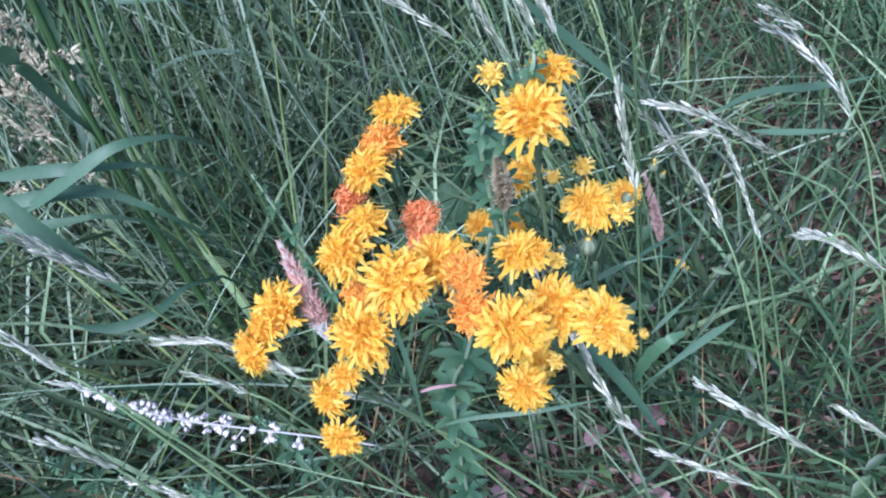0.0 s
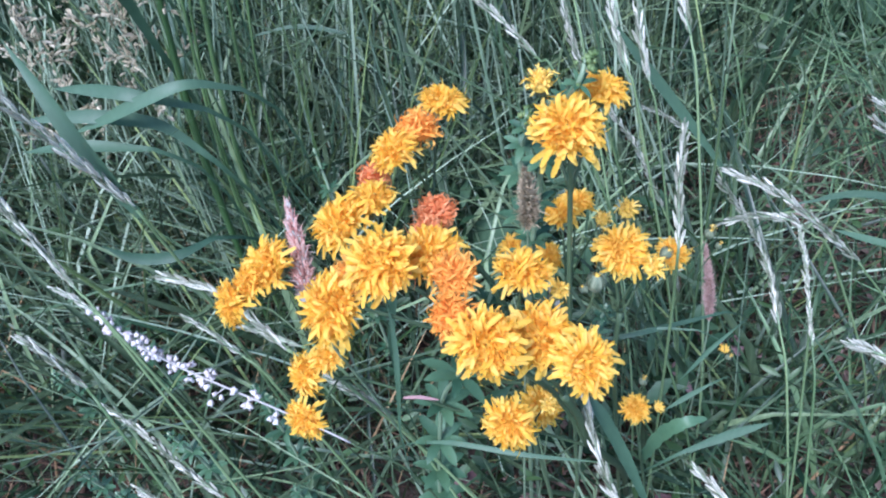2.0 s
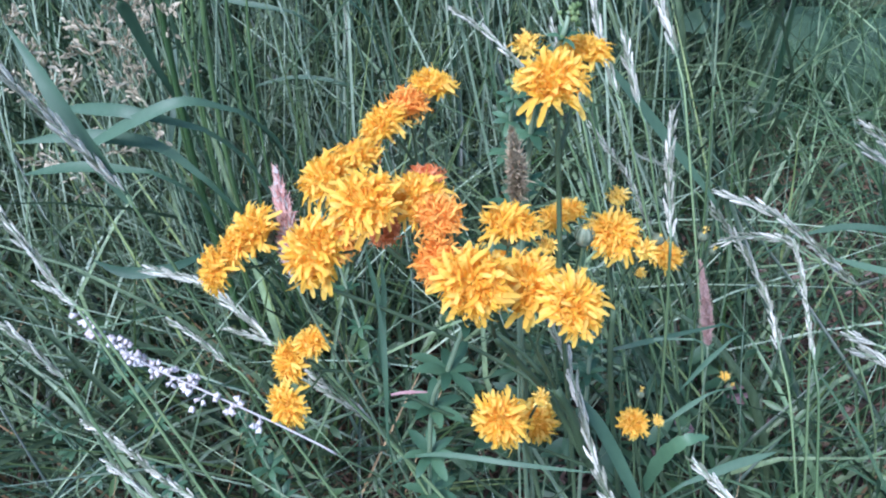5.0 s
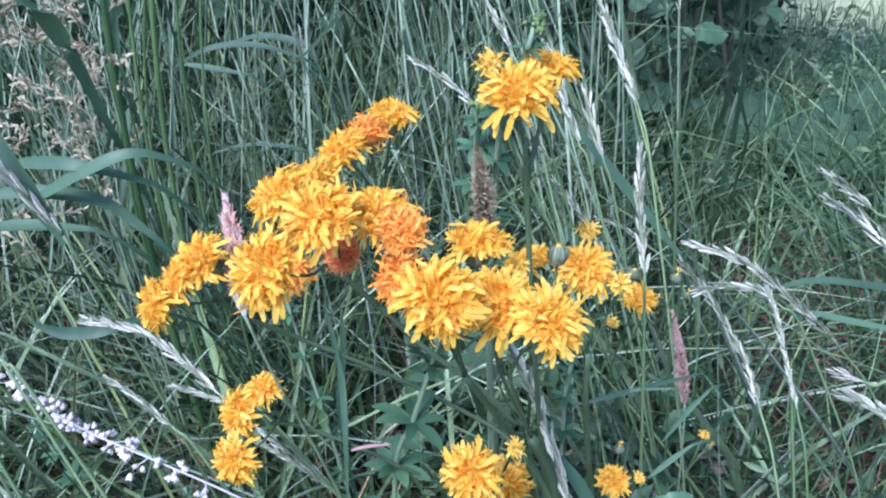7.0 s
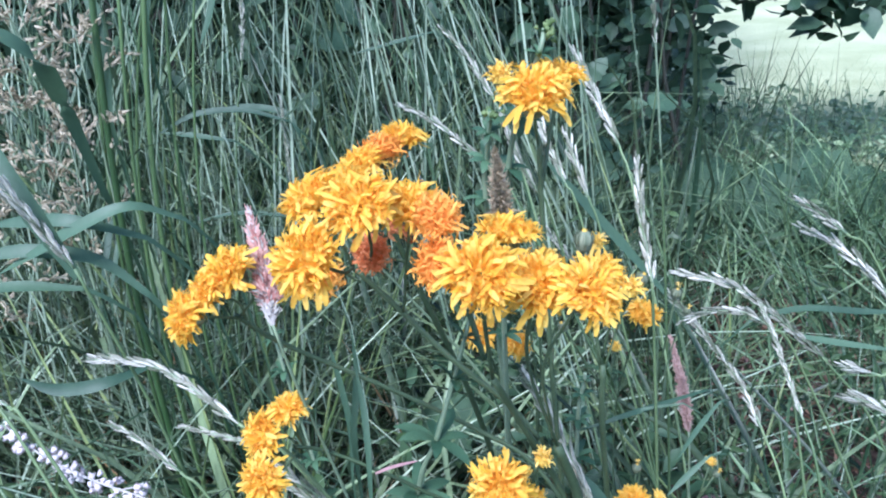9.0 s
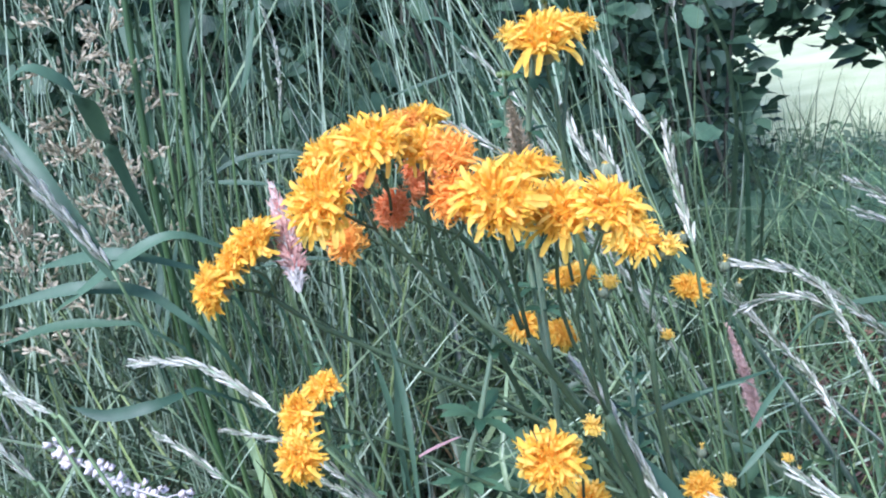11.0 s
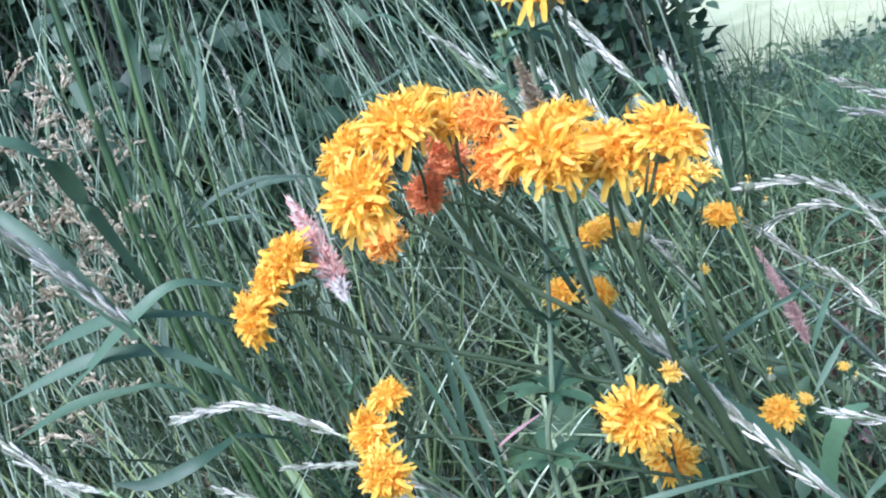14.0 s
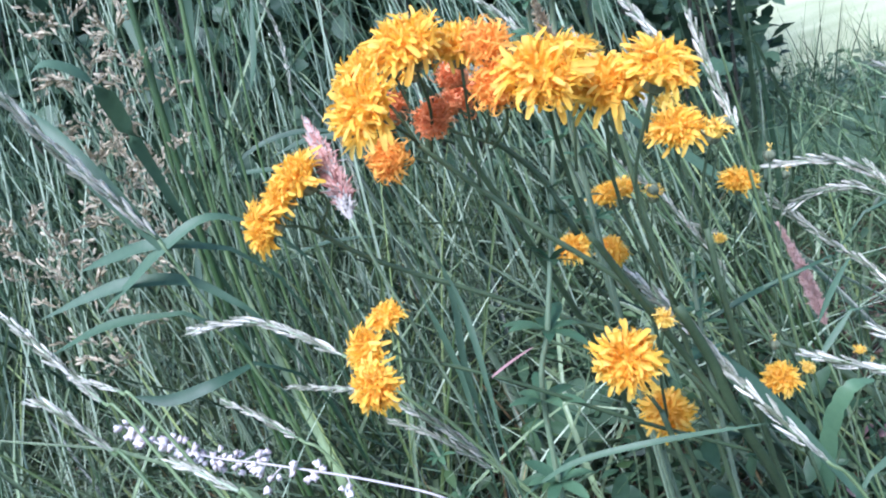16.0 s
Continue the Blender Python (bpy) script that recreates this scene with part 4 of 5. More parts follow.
wr = np.random.default_rng(31)
for k in range(26):
    i = int(1 + 38 * (k / 26) ** 1.05)
    way = wr.normal(size=3) * (0.7, 0.7, 0.5) + (0, -0.3, -0.8 if k > 9 else 0.2)
    way /= np.linalg.norm(way)
    far = 0.002 if k < 10 else wr.uniform(0.003, 0.014) if k % 2 else 0.0025
    tip_at = wline[i] + way * far
    part("stalk", mesh("stalk", *tube(spline([wline[i], 0.5 * (wline[i] + tip_at) + (0.001, 0, 0.001), tip_at], 4), 0.0005, 0.0003, 4), PALE_STALK), white)
    for j in range(wr.integers(3, 6)):
        off = wr.normal(size=3) * 0.0014 - way * far * wr.uniform(0, 0.35)
        part("bud", BUD, white, basis(off + way * 0.003 + wr.normal(size=3) * 0.002, wr.uniform(0, 6), 1, tip_at + off) @ Matrix.Diagonal((*(wr.uniform(0.0024, 0.0044, 2)), wr.uniform(0.0026, 0.0044), 1)))
placed(white)


# ---- bedstraws: whorls of narrow leaves on a square stem ----
def whorl_leaf():
    line = spline([(0, 0, 0), (0.4, 0, 0.08), (0.8, 0, 0.05), (1.05, 0, -0.05)], 6)
    return strap(line, 0.36, 0.2, 0, 0.4, (0, 0, 1))


WHORL = mesh("leaf", *whorl_leaf(), HERB)


GREEN_BUD = mesh("bud", *bud_shape(), BUD_GREEN)


def bedstraw(points, first, gap, size, seed, count=99, buds=0):
    r = np.random.default_rng(seed)
    foot = points[-1]
    ob = thing("bedstraw", "green bedstraw stem with whorls of narrow leaves", "herb", "bedstraws", foot)
    inv = Matrix.Translation(-Vector(foot))
    line = spline(points, 80)
    st = part("stem", mesh("stem", *tube(line, 0.0011, 0.0019, 5), STRAW_STEM), ob)
    st.matrix_parent_inverse = inv
    along = np.concatenate([[0], np.cumsum(np.linalg.norm(np.diff(line, axis=0), axis=1))])
    for k in range(buds):
        i = int(0.5 * k)
        off = r.normal(size=3) * 0.0022
        q = part("bud", GREEN_BUD, ob, basis(off + (0, 0, 0.002), r.uniform(0, 6), r.uniform(0.0018, 0.0032), line[i] + off))
        q.matrix_parent_inverse = inv
    k, at = 0, first
    while at < along[-1] * 0.8 and k < count:
        i = int(np.searchsorted(along, at))
        grow = line[max(i - 1, 0)] - line[i]
        s = size * min(1.0, 0.35 + 0.22 * k)
        m = basis(grow, r.uniform(0, 6), 1, line[i])
        for j in range(7):
            q = part("leaf", WHORL, ob, m @ Matrix.Rotation(j * 2 * math.pi / 7 + r.uniform(-0.2, 0.2), 4, "Z") @ Matrix.Rotation(r.uniform(-0.5, 0.1), 4, "Y") @ Matrix.Scale(s * r.uniform(0.8, 1.1), 4))
            q.matrix_parent_inverse = inv
        at += gap * min(1.0, 0.3 + 0.2 * k)
        k += 1
    return ob


bedstraw([(0.010, 0.090, 0.575), (-0.008, 0.078, 0.530), (-0.022, 0.070, 0.495), (-0.038, 0.078, 0.440), (-0.055, 0.09, 0.25), (-0.06, 0.10, 0)], 0.02, 0.046, 0.0205, 1)
bedstraw([(0.0455, 0.0885, 0.688), (0.042, 0.085, 0.678), (0.034, 0.098, 0.650), (0.027, 0.110, 0.60), (0.02, 0.12, 0.45), (0.02, 0.15, 0)], 0.002, 0.030, 0.013, 2, 8, 16)
bedstraw([(0.0213, 0.1037, 0.650), (0.0195, 0.115, 0.625), (0.018, 0.121, 0.60), (0.022, 0.13, 0.4), (0.03, 0.16, 0)], 0.002, 0.034, 0.014, 3, 6, 8)
bedstraw([(-0.15, 0.32, 0.47), (-0.14, 0.31, 0.40), (-0.12, 0.30, 0.2), (-0.11, 0.30, 0)], 0.005, 0.045, 0.014, 4)
bedstraw([(-0.27, 0.13, 0.34), (-0.26, 0.14, 0.25), (-0.25, 0.15, 0)], 0.005, 0.045, 0.016, 5)
bedstraw([(-0.20, 0.16, 0.36), (-0.19, 0.16, 0.25), (-0.18, 0.16, 0)], 0.005, 0.045, 0.016, 6)
bedstraw([(-0.32, 0.10, 0.30), (-0.31, 0.11, 0.2), (-0.30, 0.12, 0)], 0.005, 0.04, 0.016, 7)
for k, (x, y, z) in enumerate(((-0.36, 0.12, 0.30), (-0.40, 0.20, 0.33), (-0.30, 0.05, 0.27), (-0.24, 0.08, 0.31), (-0.17, 0.10, 0.30), (-0.33, 0.22, 0.38))):
    bedstraw([(x, y, z), (x + 0.01, y + 0.01, z * 0.7), (x + 0.02, y + 0.03, 0)], 0.004, 0.045, 0.017, 20 + k, 5)
bedstraw([(0.07, 0.13, 0.48), (0.065, 0.14, 0.40), (0.06, 0.17, 0)], 0.005, 0.04, 0.014, 8, 4)

# ---- withered leaves near the ground ----
dr = np.random.default_rng(77)
for k in range(44):
    a = np.array([dr.uniform(-0.05, 0.16), dr.uniform(0.03, 0.20), dr.uniform(0.06, 0.16)]) if k < 36 else np.array([dr.uniform(0.12, 0.35), dr.uniform(0.15, 0.45), dr.uniform(0.05, 0.2)])
    turn, L = dr.uniform(0, 6.28), dr.uniform(0.016, 0.042)
    c, s = math.cos(turn), math.sin(turn)
    curl = dr.uniform(-0.4, 0.5)
    leaf = lobed_leaf(None, [a - (c * L / 2, s * L / 2, 0.3 * L), a, a + (c * L * 0.3, s * L * 0.3, curl * L * 0.5), a + (c * L * 0.42, s * L * 0.5, -curl * L)], L * dr.uniform(0.3, 0.6), tuple(dr.normal(size=3) * 0.5 + (0, -0.3, 0.9)), PINK_LEAF, "withered_leaf", 5, dr.uniform(0.1, 0.4))
    tagged(leaf, "withered pinkish-brown leaf caught low in the grass", "dead leaf", "withered leaves")

dead = lobed_leaf(None, [(-0.0556, 0.0625, 0.4828), (-0.048, 0.060, 0.4870), (-0.040, 0.056, 0.4915), (-0.0324, 0.052, 0.4955)], 0.0019, (0.1, -0.3, 0.9), PINK_LEAF, "withered_leaf", 3, 0.1)
tagged(dead, "narrow withered pinkish leaf hanging in the grass blades", "dead leaf", "withered leaves")


# ---- the meadow: grass too dense to count ----
def height_limit(x, y):
    """How high the tangle of grass reaches at a place of the plan."""
    h = np.interp(y, [-1.0, 0.0, 0.15, 0.30, 0.45, 0.70, 1.2], [0.26, 0.30, 0.37, 0.46, 0.57, 0.63, 0.58])
    h = h * (1 + np.interp(x, [-0.5, -0.1], [0.30, 0.0]) * np.interp(y, [0.40, 0.60], [0, 1]))
    return h * np.interp(x, [-0.6, -0.2, 0.05, 0.15, 0.25, 0.40, 0.70, 1.2], [1.15, 1.05, 0.97, 0.88, 0.72, 0.52, 0.34, 0.26])


def clumps(x, y):
    """Grass grows in clumps with gaps between them."""
    return np.clip(0.52 + 0.75 * np.sin(17 * x + 3 * np.sin(9 * y)) * np.sin(19 * y + 2 + 3 * np.sin(7 * x)), 0.06, 1)


def by_plant(x, y):
    """The flowering plants keep the grass down round their own feet."""
    return 1 - 0.6 * np.exp(-(((x - 0.06) / 0.13) ** 2 + ((y - 0.17) / 0.16) ** 2)) - 0.30 * np.exp(-(((x - 0.0) / 0.09) ** 2 + ((y - 0.38) / 0.11) ** 2))


def by_bush(x, y):
    """A thin spot among the tall stems."""
    return by_plant(x, y) * (1 - 0.6 * np.exp(-(((x + 0.46) / 0.20) ** 2 + ((y - 0.62) / 0.22) ** 2)))


def low_gaps(x, y):
    """The ground cover thins out towards the brown litter at one side."""
    return clumps(x, y) * np.maximum(np.interp(x, [-0.1, 0.10, 0.6], [0.8, 0.22, 0.38]), np.interp(y, [0.22, 0.36], [0.85, 0.0])) * by_plant(x, y)


def stem_gaps(x, y):
    """Few stems stand behind the flowering plants."""
    return clumps(x, y) * np.interp(x, [-0.15, 0.03], [1.0, 0.40]) * by_plant(x, y)


def side_gaps(x, y):
    return clumps(x, y) * np.maximum(np.interp(x, [0.08, 0.25], [1.0, 0.19]), np.interp(y, [0.20, 0.36], [0.75, 0.0])) * by_plant(x, y)


def tuft(name, label, count, xs, ys, length, width, lean, material, tall=1.0, low=0.0, toward=(0, 0), segments=6, droop=0.5, seed=0, sparse=None, inward=0.0, tussocks=0, spread=0.035, fold=0.30):
    """Many blades in one object: feet scattered over a stretch of the plan or gathered in tussocks, each bent over by its own amount."""
    r = np.random.default_rng(seed)
    x, y = r.uniform(*xs, count), r.uniform(*ys, count)
    fan = np.zeros((2, count))
    if tussocks:
        own = r.integers(0, tussocks, count)
        fan = r.normal(size=(2, count))
        x, y = x[own] + fan[0] * spread, y[own] + fan[1] * spread
        fan *= 0.45
    if sparse is not None:
        keep = r.random(count) < sparse(x, y)
        x, y, fan = x[keep], y[keep], fan[:, keep]
    n = len(x)
    L = r.uniform(*length, n)
    a = r.uniform(0, 2 * math.pi, n)
    lx, ly = lean * r.normal(size=n) + toward[0] - inward * x + fan[0], lean * r.normal(size=n) + toward[1] + fan[1]
    bend = r.gamma(2.0, droop / 2, n)
    bx, by = np.cos(a) * bend + lx * 0.5, np.sin(a) * bend + ly * 0.5
    u = np.linspace(0, 1, segments + 1)[None, :, None]
    d = np.stack([lx[:, None] + bx[:, None] * u[..., 0] ** 1.5, ly[:, None] + by[:, None] * u[..., 0] ** 1.5,
                  np.maximum(0.1, 1 - 0.55 * (bend[:, None] * u[..., 0] ** 1.5))], -1)
    d /= np.linalg.norm(d, axis=-1, keepdims=True)
    line = np.cumsum(d, 1) * (L / (segments + 1))[:, None, None]
    line += np.stack([x, y, np.full(n, low)], -1)[:, None, :]
    top = height_limit(line[..., 0], line[..., 1]) * tall
    fit_in = np.clip((top / np.maximum(line[..., 2], 0.01)).min(1), 0.25, 1.0)
    foot = np.stack([x, y, np.zeros(n)], -1)[:, None, :]
    line = foot + (line - foot) * fit_in[:, None, None]
    w = r.uniform(*width, n)
    b = a + r.normal(size=n) * 0.8
    across = np.stack([-np.sin(b), np.cos(b), 0 * b], -1)[:, None, :]
    prof = (0.6 + 0.4 * np.minimum(1, u / 0.3)) * np.maximum(0.05, 1 - u**2.2)
    half = across * w[:, None, None] * prof / 2
    keel = np.stack([np.cos(b), np.sin(b), 0 * b], -1)[:, None, :] * w[:, None, None] * prof * fold
    verts = np.stack([line - half, line + keel, line + half], 2).reshape(-1, 3)
    s = segments
    base = (np.arange(n) * 3 * (s + 1))[:, None] + 3 * np.arange(s)[None, :]
    faces = np.concatenate([np.stack([base + j, base + j + 1, base + j + 4, base + j + 3], -1).reshape(-1, 4) for j in (0, 1)])
    me = bpy.data.meshes.new(name)
    me.from_pydata(verts.tolist(), [], faces.tolist())
    me.materials.append(material)
    me.polygons.foreach_set("use_smooth", [True] * len(me.polygons))
    me.update()
    return tagged(new(name, me), label, "grass", kind="stuff")


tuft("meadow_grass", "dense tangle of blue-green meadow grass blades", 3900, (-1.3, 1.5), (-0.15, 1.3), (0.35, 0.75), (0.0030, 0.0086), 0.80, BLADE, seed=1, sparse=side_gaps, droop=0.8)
tuft("thin_grass", "thin upright green grass stems and blades", 560, (-1.2, 0.4), (0.22, 1.2), (0.5, 0.8), (0.0020, 0.0038), 0.52, BLADE_PALE, tall=1.05, toward=(-0.02, 0), inward=0.35, droop=0.25, seed=2, sparse=stem_gaps)
tuft("green_stems", "upright green grass stalks", 640, (-1.0, 0.35), (0.22, 1.0), (0.5, 0.8), (0.0028, 0.0054), 0.26, STEM_GREEN, tall=1.05, toward=(-0.01, 0), inward=0.40, droop=0.14, seed=22, sparse=stem_gaps, tussocks=60, spread=0.03)
tuft("tall_grass_stems", "tall pale grass stems standing over the tangle", 190, (-0.85, 0.30), (0.42, 0.85), (0.75, 1.1), (0.0024, 0.0040), 0.10, BLADE_PALE, tall=1.75, toward=(-0.03, 0), inward=0.35, droop=0.14, seed=12)
tuft("rear_grass", "soft green grass standing in front of the bush", 1500, (-1.9, 0.35), (0.72, 1.25), (0.7, 1.25), (0.004, 0.010), 0.34, BLADE_MID, tall=1.70, inward=0.25, droop=0.9, seed=17, sparse=clumps)
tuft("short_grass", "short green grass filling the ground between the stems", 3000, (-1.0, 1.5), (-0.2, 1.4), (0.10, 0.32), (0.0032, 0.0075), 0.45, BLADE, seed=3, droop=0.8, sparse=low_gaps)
tuft("grass_tussocks", "fresh green tussocks of fine arching grass beside the bush", 2300, (0.26, 1.15), (0.42, 1.50), (0.22, 0.50), (0.0022, 0.0054), 0.16, FRESH, tall=1.5, seed=4, droop=0.9, tussocks=56, spread=0.028,
     sparse=lambda x, y: np.where(0.5 * x + 0.6 * y > 1.08, 0.10, 1.0) * (1 - 0.9 * np.exp(-(((x - 0.54) / 0.17) ** 2 + ((y - 0.84) / 0.20) ** 2))))
tuft("side_grass", "coarse green grass blades beside the flowering plants", 850, (0.16, 0.75), (-0.15, 0.62), (0.20, 0.42), (0.0032, 0.0078), 0.22, FRESH, tall=1.15, seed=44, droop=0.9, tussocks=46, spread=0.04)
tuft("wispy_stems", "few thin stems leaning over the low grass", 60, (0.25, 1.4), (0.4, 1.4), (0.4, 0.8), (0.0014, 0.0024), 0.22, BLADE_MID, tall=1.9, seed=14, droop=0.3, toward=(0.12, 0))
tuft("arching_grass", "thin pale arching grass leaves", 1150, (-0.6, 0.25), (0.25, 0.9), (0.35, 0.65), (0.0026, 0.0060), 0.55, BLADE_PALE, tall=1.0, seed=16, droop=1.3, sparse=stem_gaps)
tuft("fallen_grass", "bent-over blue-green grass blades lying across the tangle", 620, (-0.8, 0.30), (0.05, 0.9), (0.40, 0.70), (0.0030, 0.0075), 0.55, BLADE_MID, tall=0.92, seed=51, droop=3.0, segments=9, sparse=by_bush)
tuft("dry_grass", "dry brown and straw-coloured grass near the ground", 2900, (-1.0, 1.2), (-0.1, 1.0), (0.06, 0.22), (0.0020, 0.0060), 0.9, DRY, seed=5, droop=2.0)
tuft("straw_stems", "straw-coloured dead grass stems low in the tangle", 750, (-0.9, 0.25), (-0.05, 0.9), (0.2, 0.45), (0.0020, 0.0042), 0.55, STRAW, tall=0.72, seed=19, droop=0.3, sparse=stem_gaps)
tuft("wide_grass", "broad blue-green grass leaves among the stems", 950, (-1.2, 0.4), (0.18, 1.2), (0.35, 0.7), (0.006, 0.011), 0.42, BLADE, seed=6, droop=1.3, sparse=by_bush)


def slender_spikes(name, label, count, xs, ys, tall, seed, sparse=None):
    """Upright thin grasses whose upper part is set with small scales pressed to the stem, alternately on its two sides."""
    r = np.random.default_rng(seed)
    pieces = []
    for k in range(count):
        x, y, h = r.uniform(*xs), r.uniform(*ys), r.uniform(*tall)
        if sparse is not None and r.random() > sparse(x, y):
            continue
        lean, bend = r.normal(size=2) * 0.07 - (0.30 * x, 0.0), r.normal(size=2) * 0.08
        line = spline([(x, y, 0), (x + lean[0] * h * 0.5, y + lean[1] * h * 0.5, h * 0.5), (x + (lean[0] + bend[0]) * h, y + (lean[1] + bend[1]) * h, h)], 14)
        pieces.append(tube(line, 0.0013, 0.0006, 4))
        top = spline(line[8:], 34)
        tang, sd, up = frames_along(top)
        turn, size = r.uniform(0, 3.1), r.uniform(0.7, 1.25)
        for i in range(1, 34):
            out = (sd[i] * math.cos(turn) + up[i] * math.sin(turn)) * (1 if i % 2 else -1)
            L = 0.0085 * size * r.uniform(0.7, 1.2)
            grow = tang[i] + out * r.uniform(0.10, 0.32)
            wide = np.cross(grow, out + r.normal(size=3) * 0.5)
            wide *= 0.0013 * size / (np.linalg.norm(wide) + 1e-9)
            o = top[i] + out * 0.0004
            pieces.append(([o, o + grow * L * 0.4 + wide + out * 0.0004, o + grow * L, o + grow * L * 0.4 - wide + out * 0.0004], [(0, 1, 2, 3)]))
    return tagged(new(name, mesh(name, *join(pieces), BLADE_PALE)), label, "grass", kind="stuff")


slender_spikes("spiked_grass", "slender pale grasses with narrow seed spikes", 130, (-0.75, 0.26), (0.32, 0.85), (0.58, 0.92), 61, stem_gaps)


def leaf_cloud(name, label, count, box, size, material, category, seed=0, keep=None, flat=0.6, kind="stuff", slim=1.0):
    """Small pointed oval leaves, each folded along its midrib, scattered in a stretch of the plan."""
    r = np.random.default_rng(seed)
    p = np.stack([r.uniform(*box[i], count) for i in range(3)], -1)
    if keep is not None:
        p = p[keep(p, r)]
    n = len(p)
    d = r.normal(size=(n, 3)) * (1, 1, 0.5)
    d /= np.linalg.norm(d, axis=1, keepdims=True)
    up = r.normal(size=(n, 3)) * flat + (0, -0.35, 0.8)
    s = np.cross(d, up)
    s /= np.linalg.norm(s, axis=1, keepdims=True)
    up = np.cross(s, d)
    L = r.uniform(*size, n)[:, None]
    W = L * slim * r.uniform(0.45, 0.7, n)[:, None]
    v = np.stack([p, p + d * L * 0.3 + s * W * 0.42 + up * W * 0.12, p + d * L * 0.62 + s * W * 0.46 + up * W * 0.10, p + d * L - up * L * 0.12,
                  p + d * L * 0.62 - s * W * 0.46 + up * W * 0.10, p + d * L * 0.3 - s * W * 0.42 + up * W * 0.12, p + d * L * 0.35, p + d * L * 0.68 - up * L * 0.03], 1).reshape(-1, 3)
    b = (np.arange(n) * 8)[:, None]
    faces = [f for q in ((0, 1, 6), (1, 2, 7, 6), (2, 3, 7), (3, 4, 7), (4, 5, 6, 7), (5, 0, 6)) for f in (b + np.array(q)).tolist()]
    me = bpy.data.meshes.new(name)
    me.from_pydata(v.tolist(), [], faces)
    me.materials.append(material)
    me.polygons.foreach_set("use_smooth", [True] * len(me.polygons))
    me.update()
    return tagged(new(name, me), label, category, kind=kind)


tuft("outer_grass", "shorter meadow grass around the tall clump", 14000, (-3.2, 3.2), (-2.2, 1.3), (0.12, 0.34), (0.0025, 0.006), 0.4, BLADE, tall=0.9, seed=31, droop=0.7,
     sparse=lambda x, y: np.where((y > -0.25) & (np.abs(x) < 1.1), 0.0, 1.0))


leaf_cloud("leafy_undergrowth", "soft dark green leaves of low plants behind the flowers", 420, ((-0.06, 0.22), (0.20, 0.55), (0.05, 0.27)), (0.02, 0.045), WEED, "undergrowth", 33, None, 0.6, slim=0.6)
leaf_cloud("leaf_litter", "brown and pinkish dead leaf scraps on the soil", 3000, ((-0.6, 0.8), (-0.1, 0.9), (0.01, 0.05)), (0.010, 0.028), DRY, "litter", 34, None, 0.9, slim=0.5)
leaf_cloud("side_litter", "pinkish-brown dead leaf scraps on the soil beside the plants", 2300, ((-0.02, 0.75), (-0.05, 0.8), (0.01, 0.07)), (0.010, 0.030), LITTER, "litter", 35, None, 0.9, slim=0.5)
leaf_cloud("undergrowth", "small green herb leaves low between the grass", 6500, ((-0.9, 1.0), (-0.1, 1.0), (0.02, 0.30)), (0.011, 0.025), UNDER, "undergrowth", 11, lambda p, r: r.random(len(p)) < np.interp(p[:, 0], [-0.1, 0.15, 0.6], [1.0, 0.35, 0.6]), slim=0.6)

# ---- the bush behind, open over the field at one side ----
bush = thing("bush", "dense dark green leafy bush behind the grass", "bush", at=(0.2, 1.5, 0))


def in_bush(p, r):
    x, y, z = p.T
    crown = np.where(x < 0.04 + 0.46 * y + 0.05 * np.sin(13 * z + 7 * y), 2.6, 0.0) * np.where((x > 0.3) & (z < 0.10), 0, 1)
    overhang = (x > 0.68) & (z > np.interp(x, [0.7, 0.9, 1.1, 1.4], [0.50, 0.45, 0.40, 0.36]) + 0.03 * np.sin(11 * x) + 0.03 * np.sin(29 * x)) & (y > 1.45) & (y < 1.72 + 0.1 * np.sin(7 * x)) & (z < 0.95 - 0.3 * np.clip(x - 0.9, 0, 1)) & (x < 1.75)
    crown = crown * (0.80 + 0.13 * np.sin(2.3 * x + 1.7 * y + 1) + 0.08 * np.sin(6 * x + 5 * y) + 0.05 * np.sin(15 * x - 9 * y)) * np.interp(y, [2.4, 3.2], [1.0, 0.55]) * np.interp(x, [-4.4, -2.6, -1.6], [0.55, 0.85, 1.0])
    edge = y > 1.02 + 0.12 * np.sin(5 * x + 2) + 0.12 * np.sin(9 * z)
    return edge & ((z < crown) | overhang)


def bush_leaves(count, seed, box, size):
    ob = leaf_cloud("foliage", "", count, box, size, BUSH, "", seed, in_bush, 0.8)
    for key in ("label", "category"):
        if key in ob:
            del ob[key]
    ob.parent = bush
    ob.matrix_parent_inverse = Matrix.Translation((-0.2, -1.5, 0))
    return ob


bush_leaves(30000, 21, ((-3.2, 2.6), (0.95, 2.2), (0.0, 1.3)), (0.022, 0.06))
bush_leaves(16000, 22, ((-3.2, 2.6), (1.1, 2.2), (1.2, 2.6)), (0.05, 0.09))
bush_leaves(36000, 23, ((-4.5, 1.0), (2.2, 3.2), (0.0, 2.6)), (0.09, 0.15))
bush_leaves(3800, 24, ((0.6, 2.6), (1.45, 1.7), (0.3, 0.95)), (0.05, 0.085))
br = np.random.default_rng(5)
for k in range(34):
    x = br.uniform(-1.6, 0.7)
    y = br.uniform(1.1, 1.5)
    h = br.uniform(0.7, 1.5)
    q = part("branch", mesh("branch", *tube(spline([(x, y, 0), (x + br.uniform(-0.1, 0.1), y, h * 0.5), (x + br.uniform(-0.3, 0.3), y - 0.1, h)], 8), 0.006, 0.002, 6), TWIG), bush)
    q.matrix_parent_inverse = Matrix.Translation((-0.2, -1.5, 0))
